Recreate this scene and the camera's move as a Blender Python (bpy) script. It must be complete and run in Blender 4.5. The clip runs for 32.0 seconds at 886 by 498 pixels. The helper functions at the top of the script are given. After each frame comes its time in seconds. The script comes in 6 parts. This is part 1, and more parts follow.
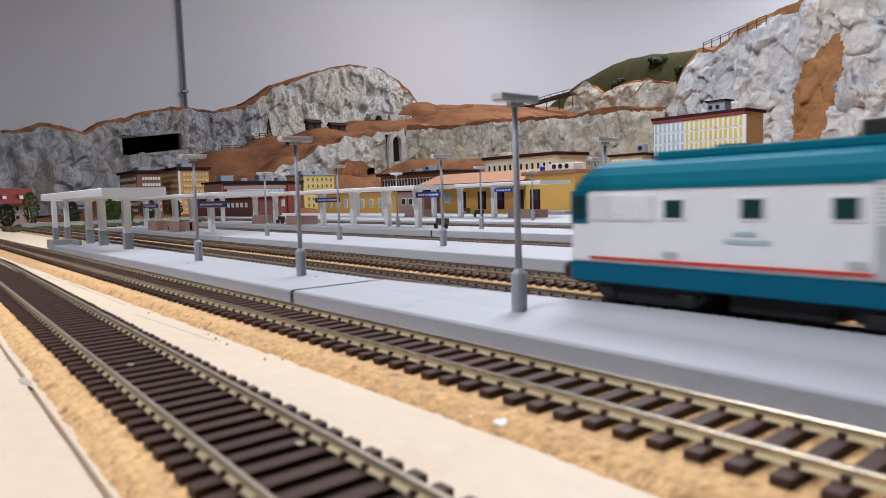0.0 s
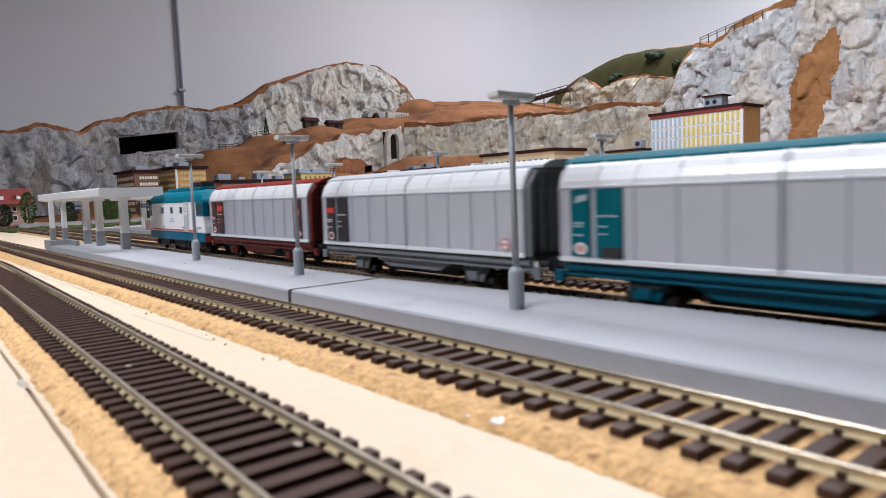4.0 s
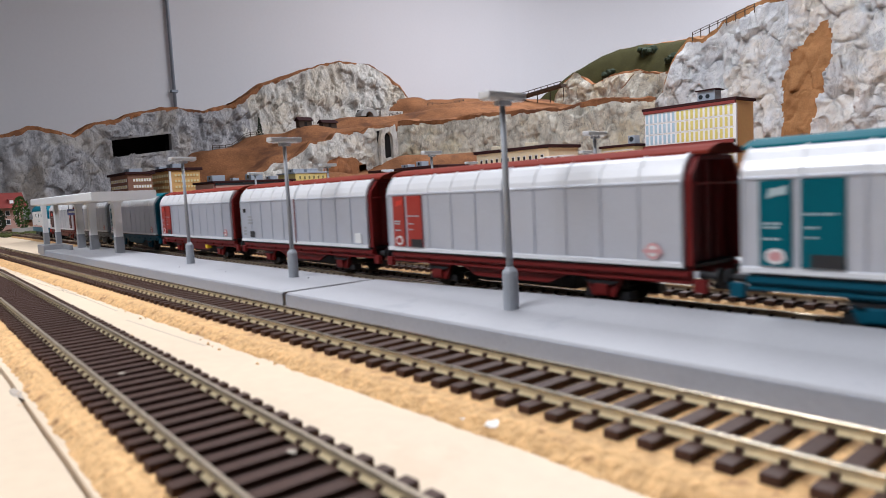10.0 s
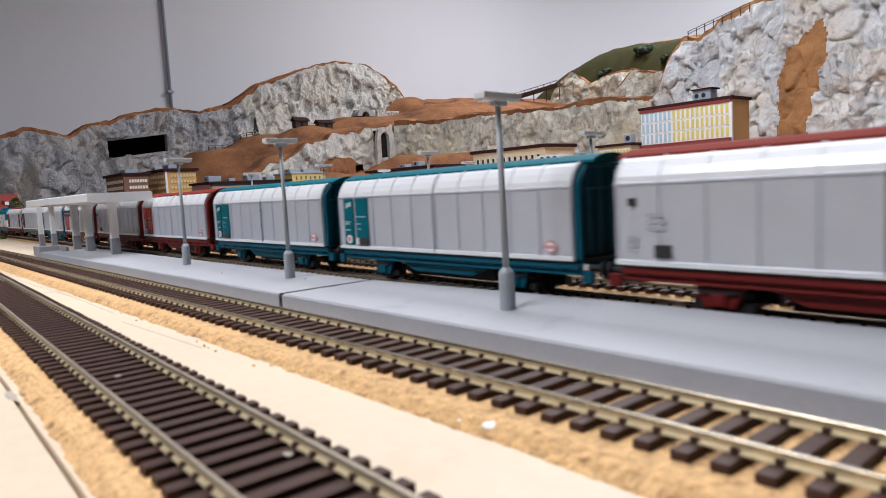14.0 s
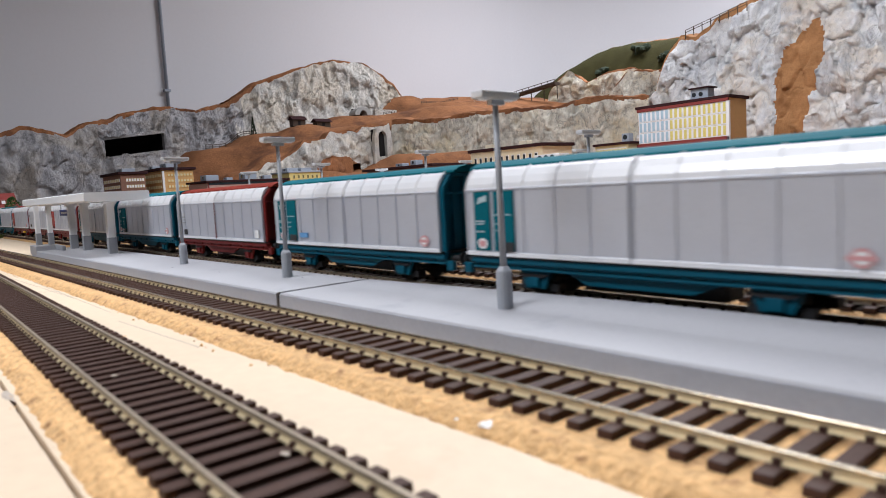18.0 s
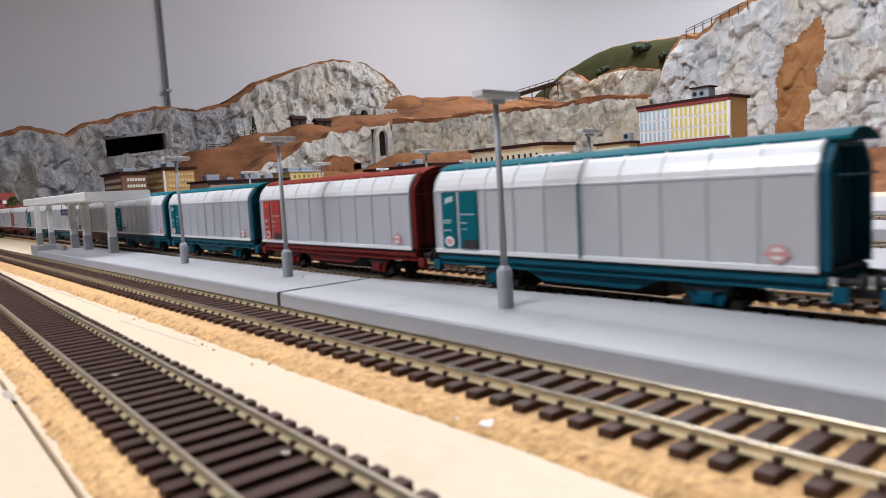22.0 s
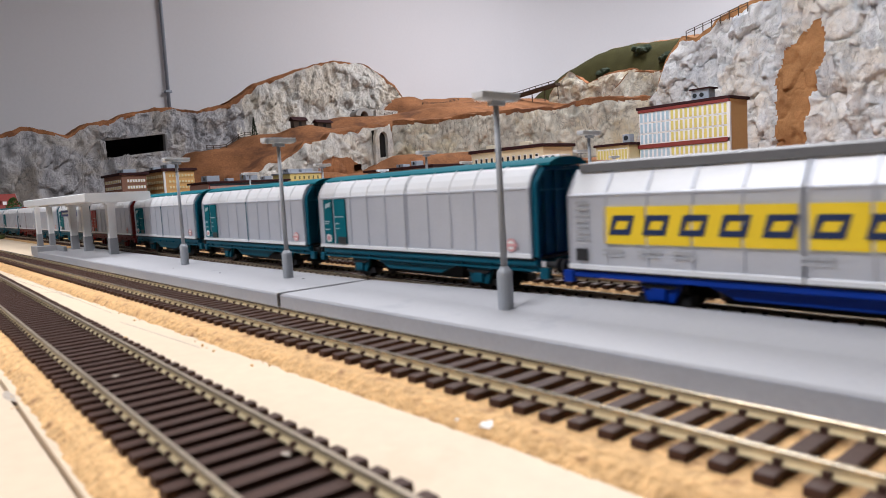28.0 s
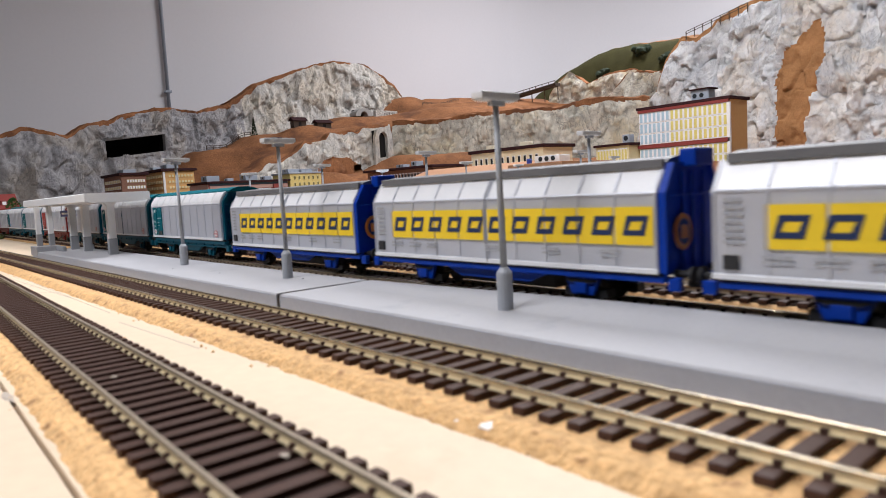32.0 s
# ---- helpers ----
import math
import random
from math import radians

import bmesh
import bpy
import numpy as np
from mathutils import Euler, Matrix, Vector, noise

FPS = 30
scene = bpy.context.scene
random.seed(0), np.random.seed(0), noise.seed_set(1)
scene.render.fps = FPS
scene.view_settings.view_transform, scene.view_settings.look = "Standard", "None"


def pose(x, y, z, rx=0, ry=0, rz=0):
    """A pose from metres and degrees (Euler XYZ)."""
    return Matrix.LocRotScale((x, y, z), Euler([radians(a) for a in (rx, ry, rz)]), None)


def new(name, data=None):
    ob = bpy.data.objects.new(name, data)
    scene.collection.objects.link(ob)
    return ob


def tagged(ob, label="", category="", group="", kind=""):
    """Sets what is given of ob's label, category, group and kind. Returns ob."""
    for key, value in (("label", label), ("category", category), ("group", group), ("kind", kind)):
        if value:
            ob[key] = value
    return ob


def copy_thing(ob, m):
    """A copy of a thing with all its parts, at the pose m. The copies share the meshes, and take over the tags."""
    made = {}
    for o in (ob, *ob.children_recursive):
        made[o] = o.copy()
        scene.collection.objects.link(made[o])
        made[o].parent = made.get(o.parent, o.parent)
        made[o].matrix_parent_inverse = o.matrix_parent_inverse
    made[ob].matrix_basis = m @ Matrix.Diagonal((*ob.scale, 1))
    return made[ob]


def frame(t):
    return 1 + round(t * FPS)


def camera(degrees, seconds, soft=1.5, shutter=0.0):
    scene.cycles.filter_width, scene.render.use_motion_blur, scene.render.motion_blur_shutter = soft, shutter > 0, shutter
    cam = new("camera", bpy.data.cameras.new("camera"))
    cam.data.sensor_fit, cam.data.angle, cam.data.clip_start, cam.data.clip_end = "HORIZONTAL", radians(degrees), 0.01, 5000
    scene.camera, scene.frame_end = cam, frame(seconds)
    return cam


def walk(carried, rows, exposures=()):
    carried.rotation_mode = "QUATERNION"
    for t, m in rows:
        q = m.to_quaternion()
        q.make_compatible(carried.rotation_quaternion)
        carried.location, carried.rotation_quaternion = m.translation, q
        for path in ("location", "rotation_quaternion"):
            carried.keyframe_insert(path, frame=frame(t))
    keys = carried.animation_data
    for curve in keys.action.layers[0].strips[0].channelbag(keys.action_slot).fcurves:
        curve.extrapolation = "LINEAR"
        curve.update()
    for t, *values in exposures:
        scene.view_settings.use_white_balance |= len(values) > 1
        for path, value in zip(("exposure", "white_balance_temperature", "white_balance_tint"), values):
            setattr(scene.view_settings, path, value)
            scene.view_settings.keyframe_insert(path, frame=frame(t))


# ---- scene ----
cam = camera(66.23, 32.0, soft=0.75, shutter=0.7)
walk(cam, [
    (0.0, pose(-0.00065, -0.00156, 0.04851, 85.537, 1.630, 50.298)),
    (0.5, pose(-0.00059, -0.00156, 0.04855, 85.493, 1.723, 50.282)),
    (1.0, pose(-0.00064, -0.00145, 0.04860, 85.448, 1.807, 50.243)),
    (1.5, pose(-0.00060, -0.00134, 0.04868, 85.371, 1.863, 50.213)),
    (2.0, pose(-0.00050, -0.00136, 0.04875, 85.362, 1.924, 50.233)),
    (2.5, pose(-0.00049, -0.00130, 0.04881, 85.371, 1.959, 50.250)),
    (3.0, pose(-0.00052, -0.00124, 0.04884, 85.365, 1.963, 50.248)),
    (3.5, pose(-0.00041, -0.00131, 0.04887, 85.333, 1.994, 50.184)),
    (5.5, pose(-0.00027, -0.00090, 0.04957, 85.172, 2.359, 50.027)),
    (6.0, pose(-0.00029, -0.00085, 0.04962, 85.271, 2.439, 49.985)),
    (6.5, pose(-0.00025, -0.00086, 0.04965, 85.198, 2.518, 49.930)),
    (7.0, pose(-0.00025, -0.00082, 0.04973, 85.179, 2.550, 49.929)),
    (7.5, pose(-0.00024, -0.00078, 0.04979, 85.216, 2.568, 49.920)),
    (8.0, pose(-0.00019, -0.00074, 0.04985, 85.229, 2.571, 49.904)),
    (8.5, pose(-0.00018, -0.00063, 0.04991, 85.200, 2.679, 49.932)),
    (9.0, pose(-0.00020, -0.00053, 0.04999, 85.138, 2.905, 49.934)),
    (9.5, pose(-0.00016, -0.00047, 0.05007, 85.088, 2.898, 49.789)),
    (10.0, pose(-0.00014, -0.00038, 0.05013, 85.062, 2.869, 49.711)),
    (10.5, pose(-0.00014, -0.00036, 0.05016, 85.047, 2.914, 49.697)),
    (11.0, pose(-0.00009, -0.00037, 0.05023, 85.066, 2.977, 49.704)),
    (11.5, pose(-0.00006, -0.00033, 0.05027, 85.071, 2.957, 49.654)),
    (12.0, pose(-0.00004, -0.00030, 0.05034, 85.052, 2.981, 49.603)),
    (12.5, pose(-0.00004, -0.00027, 0.05039, 85.004, 3.013, 49.551)),
    (13.0, pose(-0.00002, -0.00020, 0.05044, 85.034, 3.125, 49.526)),
    (13.5, pose(-0.00004, -0.00015, 0.05043, 85.019, 3.096, 49.450)),
    (14.0, pose(-0.00004, -0.00013, 0.05044, 85.018, 3.088, 49.437)),
    (14.5, pose(-0.00007, -0.00008, 0.05043, 85.060, 3.111, 49.383)),
    (16.5, pose(-0.00005, -0.00001, 0.05046, 84.976, 3.109, 49.350)),
    (17.0, pose(-0.00007, -0.00000, 0.05046, 84.938, 3.097, 49.296)),
    (17.5, pose(-0.00005, 0.00001, 0.05047, 84.936, 3.122, 49.286)),
    (18.0, pose(-0.00003, -0.00003, 0.05050, 84.912, 3.114, 49.238)),
    (18.5, pose(-0.00003, 0.00001, 0.05052, 84.947, 3.158, 49.252)),
    (19.0, pose(-0.00003, 0.00001, 0.05051, 84.976, 3.116, 49.292)),
    (19.5, pose(0.00001, -0.00001, 0.05052, 84.959, 3.171, 49.302)),
    (20.0, pose(-0.00002, -0.00002, 0.05052, 84.952, 3.185, 49.306)),
    (20.5, pose(-0.00008, 0.00007, 0.05046, 84.904, 3.180, 49.340)),
    (21.0, pose(-0.00005, 0.00003, 0.05045, 84.884, 3.166, 49.306)),
    (21.5, pose(-0.00010, 0.00007, 0.05040, 84.836, 3.128, 49.330)),
    (22.0, pose(-0.00009, 0.00009, 0.05035, 84.877, 3.149, 49.300)),
    (22.5, pose(-0.00011, 0.00010, 0.05029, 84.810, 3.101, 49.330)),
    (23.0, pose(-0.00007, 0.00007, 0.05032, 84.755, 3.062, 49.359)),
    (23.5, pose(-0.00012, 0.00011, 0.05030, 84.783, 3.044, 49.381)),
    (24.0, pose(-0.00008, 0.00007, 0.05032, 84.860, 3.101, 49.426)),
    (24.5, pose(-0.00010, 0.00005, 0.05038, 84.810, 3.063, 49.378)),
    (25.0, pose(-0.00007, 0.00005, 0.05041, 84.870, 3.097, 49.379)),
    (25.5, pose(-0.00009, 0.00001, 0.05042, 84.887, 3.119, 49.382)),
    (27.5, pose(0.00005, -0.00005, 0.05043, 85.057, 3.104, 49.351)),
    (28.0, pose(0.00006, -0.00007, 0.05042, 84.987, 3.114, 49.307)),
    (28.5, pose(0.00005, -0.00009, 0.05043, 85.016, 3.069, 49.307)),
    (29.0, pose(0.00001, -0.00006, 0.05043, 85.038, 3.031, 49.354)),
    (29.5, pose(-0.00001, -0.00005, 0.05045, 85.042, 3.077, 49.307)),
    (30.0, pose(-0.00003, -0.00001, 0.05046, 85.109, 3.155, 49.303)),
    (30.5, pose(-0.00003, 0.00005, 0.05049, 85.101, 3.183, 49.306)),
    (31.0, pose(-0.00011, 0.00017, 0.05048, 85.098, 3.189, 49.307)),
    (31.5, pose(-0.00012, 0.00019, 0.05048, 85.078, 3.166, 49.308)),
    (32.0, pose(-0.00014, 0.00022, 0.05047, 85.004, 3.096, 49.297)),
], exposures=((0.0, -0.40, 6250, 12), (1.5, -0.32, 6250, 12), (3.0, -0.24, 6260, 11), (12.0, -0.23, 6340, 11), (21.0, -0.23, 6430, 11), (32.0, -0.2, 6600, 12)))
# the lens's shallow focus: the nearest rails are soft
cam.data.dof.use_dof = True
cam.data.dof.focus_distance = 1.1
cam.data.dof.aperture_fstop = 29.0

# ---- light: a room lit from above by added lamps ----
world = bpy.data.worlds.new("room_world")
scene.world = world
world.use_nodes = True
world.node_tree.nodes["Background"].inputs[0].default_value = (0.9, 0.95, 1.0, 1)
world.node_tree.nodes["Background"].inputs[1].default_value = 0.25


def area_lamp(name, x, y, z, sx, sy, watts, colour=(0.925, 0.945, 1.0)):
    d = bpy.data.lights.new(name, "AREA")
    d.shape, d.size, d.size_y, d.energy, d.color = "RECTANGLE", sx, sy, watts, colour
    ob = new(name, d)
    ob.matrix_basis = pose(x, y, z)
    return ob


# added unseen lamps: three low over the layout, one wide towards the far corner
for x, y, z, sx, sy, watts in ((-0.42, -0.60, 1.0, 0.6, 0.25, 20.5), (-0.65, 0.40, 1.25, 0.9, 0.5, 14), (-0.85, 1.15, 1.2, 0.9, 0.4, 21), (-1.7, 3.2, 2.05, 0.9, 2.2, 118)):
    area_lamp("added_lamp", x, y, z, sx, sy, watts)


# ---- materials ----
def mat(name, col, rough=0.6, metal=0.0, var=0.1, scale=150.0, fine=1200.0, bump=0.15, depth=0.0003, stain=None, stain_scale=60.0, stain_at=0.6, spec=0.5):
    m = bpy.data.materials.new(name)
    m.use_nodes = True
    nt = m.node_tree
    n, l = nt.nodes, nt.links
    p = n["Principled BSDF"]
    tc = n.new("ShaderNodeTexCoord")
    info = n.new("ShaderNodeObjectInfo")
    n1, n2 = n.new("ShaderNodeTexNoise"), n.new("ShaderNodeTexNoise")
    n1.inputs["Scale"].default_value, n1.inputs["Detail"].default_value = scale, 4
    n2.inputs["Scale"].default_value, n2.inputs["Detail"].default_value = fine, 3
    l.new(tc.outputs["Object"], n1.inputs["Vector"])
    l.new(tc.outputs["Object"], n2.inputs["Vector"])
    add = n.new("ShaderNodeMath")
    add.operation = "ADD"
    l.new(n1.outputs["Fac"], add.inputs[0])
    l.new(n2.outputs["Fac"], add.inputs[1])
    mul = n.new("ShaderNodeMath")
    mul.operation = "MULTIPLY_ADD"
    l.new(info.outputs["Random"], mul.inputs[0])
    mul.inputs[1].default_value = 0.25
    l.new(add.outputs[0], mul.inputs[2])
    ramp = n.new("ShaderNodeValToRGB")
    e = ramp.color_ramp.elements
    e[0].position, e[1].position = 0.35, 0.85
    half = n.new("ShaderNodeMath")
    half.operation = "MULTIPLY"
    half.inputs[1].default_value = 0.55
    l.new(mul.outputs[0], half.inputs[0])
    e[0].color = (*[c * (1 - var) for c in col], 1)
    e[1].color = (*[min(1, c * (1 + var)) for c in col], 1)
    l.new(half.outputs[0], ramp.inputs[0])
    out = ramp.outputs[0]
    if stain:
        n3 = n.new("ShaderNodeTexNoise")
        n3.inputs["Scale"].default_value, n3.inputs["Detail"].default_value, n3.inputs["Roughness"].default_value = stain_scale, 6, 0.65
        l.new(tc.outputs["Object"], n3.inputs["Vector"])
        r3 = n.new("ShaderNodeValToRGB")
        r3.color_ramp.elements[0].position, r3.color_ramp.elements[1].position = stain_at, stain_at + 0.12
        l.new(n3.outputs["Fac"], r3.inputs[0])
        mix = n.new("ShaderNodeMix")
        mix.data_type = "RGBA"
        l.new(r3.outputs[0], mix.inputs["Factor"])
        l.new(out, mix.inputs["A"])
        mix.inputs["B"].default_value = (*stain, 1)
        out = mix.outputs["Result"]
    l.new(out, p.inputs["Base Color"])
    p.inputs["Roughness"].default_value, p.inputs["Metallic"].default_value = rough, metal
    p.inputs["Specular IOR Level"].default_value = spec
    if bump:
        b = n.new("ShaderNodeBump")
        b.inputs["Strength"].default_value, b.inputs["Distance"].default_value = bump, depth
        l.new(n2.outputs["Fac"], b.inputs["Height"])
        l.new(b.outputs[0], p.inputs["Normal"])
    return m


def rock_mat(name, light, dark, patch, vein=0.5, big=5.0, highlight=0.3, mottle=0.5):
    """Painted plaster rock: upright streaks, broad warm patches, thin dark veins and pale flecks for highlights."""
    m = bpy.data.materials.new(name)
    m.use_nodes = True
    nt = m.node_tree
    n, l = nt.nodes, nt.links
    p = n["Principled BSDF"]
    tc = n.new("ShaderNodeTexCoord")
    upright = n.new("ShaderNodeMapping")
    upright.inputs["Scale"].default_value = (1, 1, 0.65)
    l.new(tc.outputs["Object"], upright.inputs["Vector"])

    def tex(src, s, detail, rough=0.6, twist=0.0):
        t = n.new("ShaderNodeTexNoise")
        t.inputs["Scale"].default_value, t.inputs["Detail"].default_value, t.inputs["Roughness"].default_value = s, detail, rough
        t.inputs["Distortion"].default_value = twist
        l.new(src, t.inputs["Vector"])
        return t.outputs["Fac"]

    def ramp(src, a, b, ca, cb):
        r = n.new("ShaderNodeValToRGB")
        r.color_ramp.elements[0].position, r.color_ramp.elements[1].position = a, b
        r.color_ramp.elements[0].color, r.color_ramp.elements[1].color = (*ca, 1), (*cb, 1)
        l.new(src, r.inputs[0])
        return r.outputs[0]

    def mask(src, a, b, fa, fb):
        return ramp(src, a, b, (fa, fa, fa), (fb, fb, fb))

    def mixed(fac, a, b):
        x = n.new("ShaderNodeMix")
        x.data_type = "RGBA"
        l.new(fac, x.inputs["Factor"])
        l.new(a, x.inputs["A"])
        x.inputs["B"].default_value = (*b, 1)
        return x.outputs["Result"]

    def calc(kind, a, b, c=None):
        x = n.new("ShaderNodeMath")
        x.operation = kind
        for i, v in enumerate((a, b, c)):
            if isinstance(v, (int, float)):
                x.inputs[i].default_value = v
            elif v is not None:
                l.new(v, x.inputs[i])
        return x.outputs[0]

    plain, tall = tc.outputs["Object"], upright.outputs["Vector"]
    warm, streak, mid = tex(plain, big, 5, 0.6, 0.4), tex(tall, 17, 10, 0.68, 0.3), tex(plain, 55, 8, 0.72)
    fine, tiny = tex(plain, 190, 6, 0.7), tex(plain, 420, 3, 0.6)

    def veins(sc, width):
        """Thin lines where two wandering fields cross."""
        f = tex(tall, sc, 7, 0.6, 1.2)
        d = calc("ABSOLUTE", calc("SUBTRACT", f, 0.5), 0)
        return mask(d, 0.0, width, 1.0, 0.0), d

    v1, d1 = veins(14, 0.010)
    v2, d2 = veins(37, 0.012)
    base = ramp(streak, 0.36, 0.60, dark, light)
    base = mixed(mask(warm, 0.50, 0.60, 0.0, 0.62), base, patch)
    base = mixed(mask(mid, 0.50, 0.66, 0.0, mottle), base, dark)
    base = mixed(mask(fine, 0.56, 0.68, 0.0, 0.45), base, tuple(c * 0.6 for c in dark))
    base = mixed(calc("MULTIPLY", v1, vein), base, tuple(c * 0.28 for c in dark))
    base = mixed(calc("MULTIPLY", v2, vein * 0.6), base, tuple(c * 0.4 for c in dark))
    # tiny highlights are put into the colour
    base = mixed(mask(tiny, 0.60, 0.66, 0.0, highlight), base, tuple(min(0.95, c * 1.2) for c in light))
    l.new(base, p.inputs["Base Color"])
    p.inputs["Roughness"].default_value, p.inputs["Specular IOR Level"].default_value = 0.8, 0.3
    h = calc("MULTIPLY_ADD", mid, 0.5, streak)
    h = calc("MULTIPLY_ADD", fine, 0.22, h)
    h = calc("MULTIPLY_ADD", calc("MINIMUM", d1, 0.05), 4.0, h)
    h = calc("MULTIPLY_ADD", calc("MINIMUM", d2, 0.05), 2.0, h)
    b = n.new("ShaderNodeBump")
    b.inputs["Strength"].default_value, b.inputs["Distance"].default_value = 1.0, 0.012
    l.new(h, b.inputs["Height"])
    l.new(b.outputs[0], p.inputs["Normal"])
    return m


def glass_mat(name, col):
    m = mat(name, col, 0.12, 0, 0.05, 100, 800, 0)
    return m


BOARD = mat("painted_plywood", (0.63, 0.505, 0.365), 0.6, var=0.07, scale=18, fine=260, bump=0.1, depth=0.0002, stain=(0.59, 0.45, 0.31), stain_scale=25, stain_at=0.62)
CORK = mat("cork", (0.62, 0.375, 0.165), 0.9, var=0.32, scale=220, fine=520, bump=1.0, depth=0.0016, stain=(0.30, 0.15, 0.065), stain_scale=200, stain_at=0.565)
SLEEPER = mat("brown_plastic", (0.058, 0.029, 0.021), 0.6, spec=0.2, var=0.25, scale=300, fine=2200, bump=0.3, depth=0.0002)
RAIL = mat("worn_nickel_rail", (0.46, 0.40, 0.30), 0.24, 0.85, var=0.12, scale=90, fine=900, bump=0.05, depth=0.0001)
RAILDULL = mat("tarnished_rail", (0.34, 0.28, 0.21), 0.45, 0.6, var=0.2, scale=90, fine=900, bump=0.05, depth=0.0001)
RAILWEB = mat("golden_rail_web_glint", (0.66, 0.55, 0.35), 0.4, 0.35, var=0.15, scale=90, fine=900, bump=0.05, depth=0.0001)
PLATEDGE = mat("blue_grey_platform_edge", (0.33, 0.36, 0.42), 0.6, var=0.08, scale=40, fine=700, bump=0.12, depth=0.0002)
PLATFORM = mat("grey_platform_paint", (0.36, 0.36, 0.378), 0.62, var=0.05, scale=30, fine=700, bump=0.12, depth=0.0002, stain=(0.30, 0.305, 0.33), stain_scale=45, stain_at=0.6)
POLE = mat("grey_lamp_plastic", (0.33, 0.35, 0.38), 0.45, var=0.08, scale=200, fine=1500, bump=0.1)
LAMPHEAD = mat("pale_lamp_plastic", (0.6, 0.61, 0.62), 0.4, var=0.05, bump=0.05)
WHITE = mat("white_plastic", (0.78, 0.79, 0.80), 0.5, var=0.04, scale=60, bump=0.1)
PENCIL = mat("faint_pencil", (0.40, 0.34, 0.28), 0.8, var=0.1, bump=0)
PLINTH = mat("dark_grey_plinth", (0.27, 0.28, 0.3), 0.6, var=0.08)
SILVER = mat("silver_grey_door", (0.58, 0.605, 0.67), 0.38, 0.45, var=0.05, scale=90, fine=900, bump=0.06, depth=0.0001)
# paler copy of the door silver, holding the bright light on the shoulders
SILVERLIT = mat("silver_sheet_lit", (0.76, 0.77, 0.79), 0.33, 0.1, var=0.05, scale=90, bump=0.06, depth=0.0001)
TEAL = mat("teal_paint", (0.0, 0.075, 0.120), 0.5, var=0.08, scale=90, bump=0.05, spec=0.2)
TEALROOF = mat("teal_roof_paint", (0.0, 0.105, 0.135), 0.75, var=0.08, scale=90, bump=0.05, spec=0.12)
RED = mat("oxide_red_paint", (0.145, 0.013, 0.012), 0.5, var=0.1, scale=90, bump=0.05, spec=0.2)
REDROOF = mat("oxide_red_roof_paint", (0.19, 0.030, 0.020), 0.8, var=0.08, scale=90, bump=0.05, spec=0.05)
REDPANEL = mat("red_marking_panel", (0.33, 0.03, 0.02), 0.5, var=0.06, bump=0)
BROWN = mat("brown_paint", (0.12, 0.020, 0.016), 0.5, var=0.1, bump=0.05, spec=0.2)
BROWNPANEL = mat("brown_marking_panel", (0.065, 0.014, 0.012), 0.5, var=0.06, bump=0)
GREYWAG = mat("grey_wagon_paint", (0.16, 0.165, 0.175), 0.5, var=0.08, bump=0.05)
GREYROOF = mat("light_grey_roof", (0.42, 0.43, 0.45), 0.5, var=0.08, bump=0.05)
DARKROOF = mat("weathered_grey_roof", (0.13, 0.13, 0.135), 0.6, var=0.12, bump=0.08)
BLUE = mat("royal_blue_paint", (0.0, 0.034, 0.30), 0.45, var=0.08, bump=0.05, spec=0.2)
NAVY = mat("navy_marking", (0.008, 0.025, 0.09), 0.5, var=0.05, bump=0)
YELLOW = mat("yellow_band", (0.90, 0.62, 0.025), 0.45, var=0.04, bump=0)
ORANGE = mat("orange_emblem", (0.62, 0.2, 0.02), 0.5, var=0.05, bump=0)
BLACK = mat("black_underframe", (0.012, 0.012, 0.014), 0.6, var=0.2, bump=0.1)
BLACKMARK = mat("black_marking", (0.02, 0.02, 0.022), 0.5, var=0.1, bump=0)
WHITEMARK = mat("white_marking", (0.75, 0.75, 0.74), 0.5, var=0.04, bump=0)
PALEMARK = mat("pale_teal_lettering", (0.42, 0.52, 0.54), 0.5, var=0.05, bump=0)
REDMARK = mat("bright_red_marking", (0.62, 0.05, 0.03), 0.5, var=0.05, bump=0)
BLUELABEL = mat("pale_blue_label", (0.12, 0.30, 0.55), 0.5, var=0.05, bump=0)
PINKMARK = mat("pale_red_marking", (0.6, 0.3, 0.3), 0.5, var=0.05, bump=0)
LIGHTBLUE = mat("grey_teal_marking", (0.40, 0.55, 0.58), 0.5, var=0.05, bump=0)
STEEL = mat("dark_steel_wheel", (0.06, 0.055, 0.05), 0.35, 0.7, var=0.15, bump=0.05)
LOCOWHITE = mat("loco_white_paint", (0.86, 0.87, 0.89), 0.38, var=0.03, bump=0.03)
LOCOTEAL = mat("loco_teal_paint", (0.0, 0.115, 0.20), 0.4, var=0.05, bump=0.03, spec=0.2)
LOCOROOF = mat("loco_roof_teal", (0.0, 0.15, 0.215), 0.65, var=0.06, bump=0.04, spec=0.15)
LOCOGLASS = glass_mat("dark_green_glazing", (0.012, 0.05, 0.05))
LOCOGREY = mat("loco_grey_door", (0.5, 0.51, 0.53), 0.45, var=0.05, bump=0.03)
SIGNBLUE = mat("blue_sign", (0.01, 0.04, 0.3), 0.4, var=0.06, bump=0)
ROCK = rock_mat("plaster_rock", (0.68, 0.655, 0.60), (0.45, 0.44, 0.42), (0.62, 0.54, 0.42), 0.6)
# blue-grey rock made darker to carry the light's falloff at the far left
ROCKDIM = rock_mat("blue_grey_rock_dimmed", (0.45, 0.44, 0.45), (0.26, 0.26, 0.275), (0.41, 0.365, 0.31), 0.45)
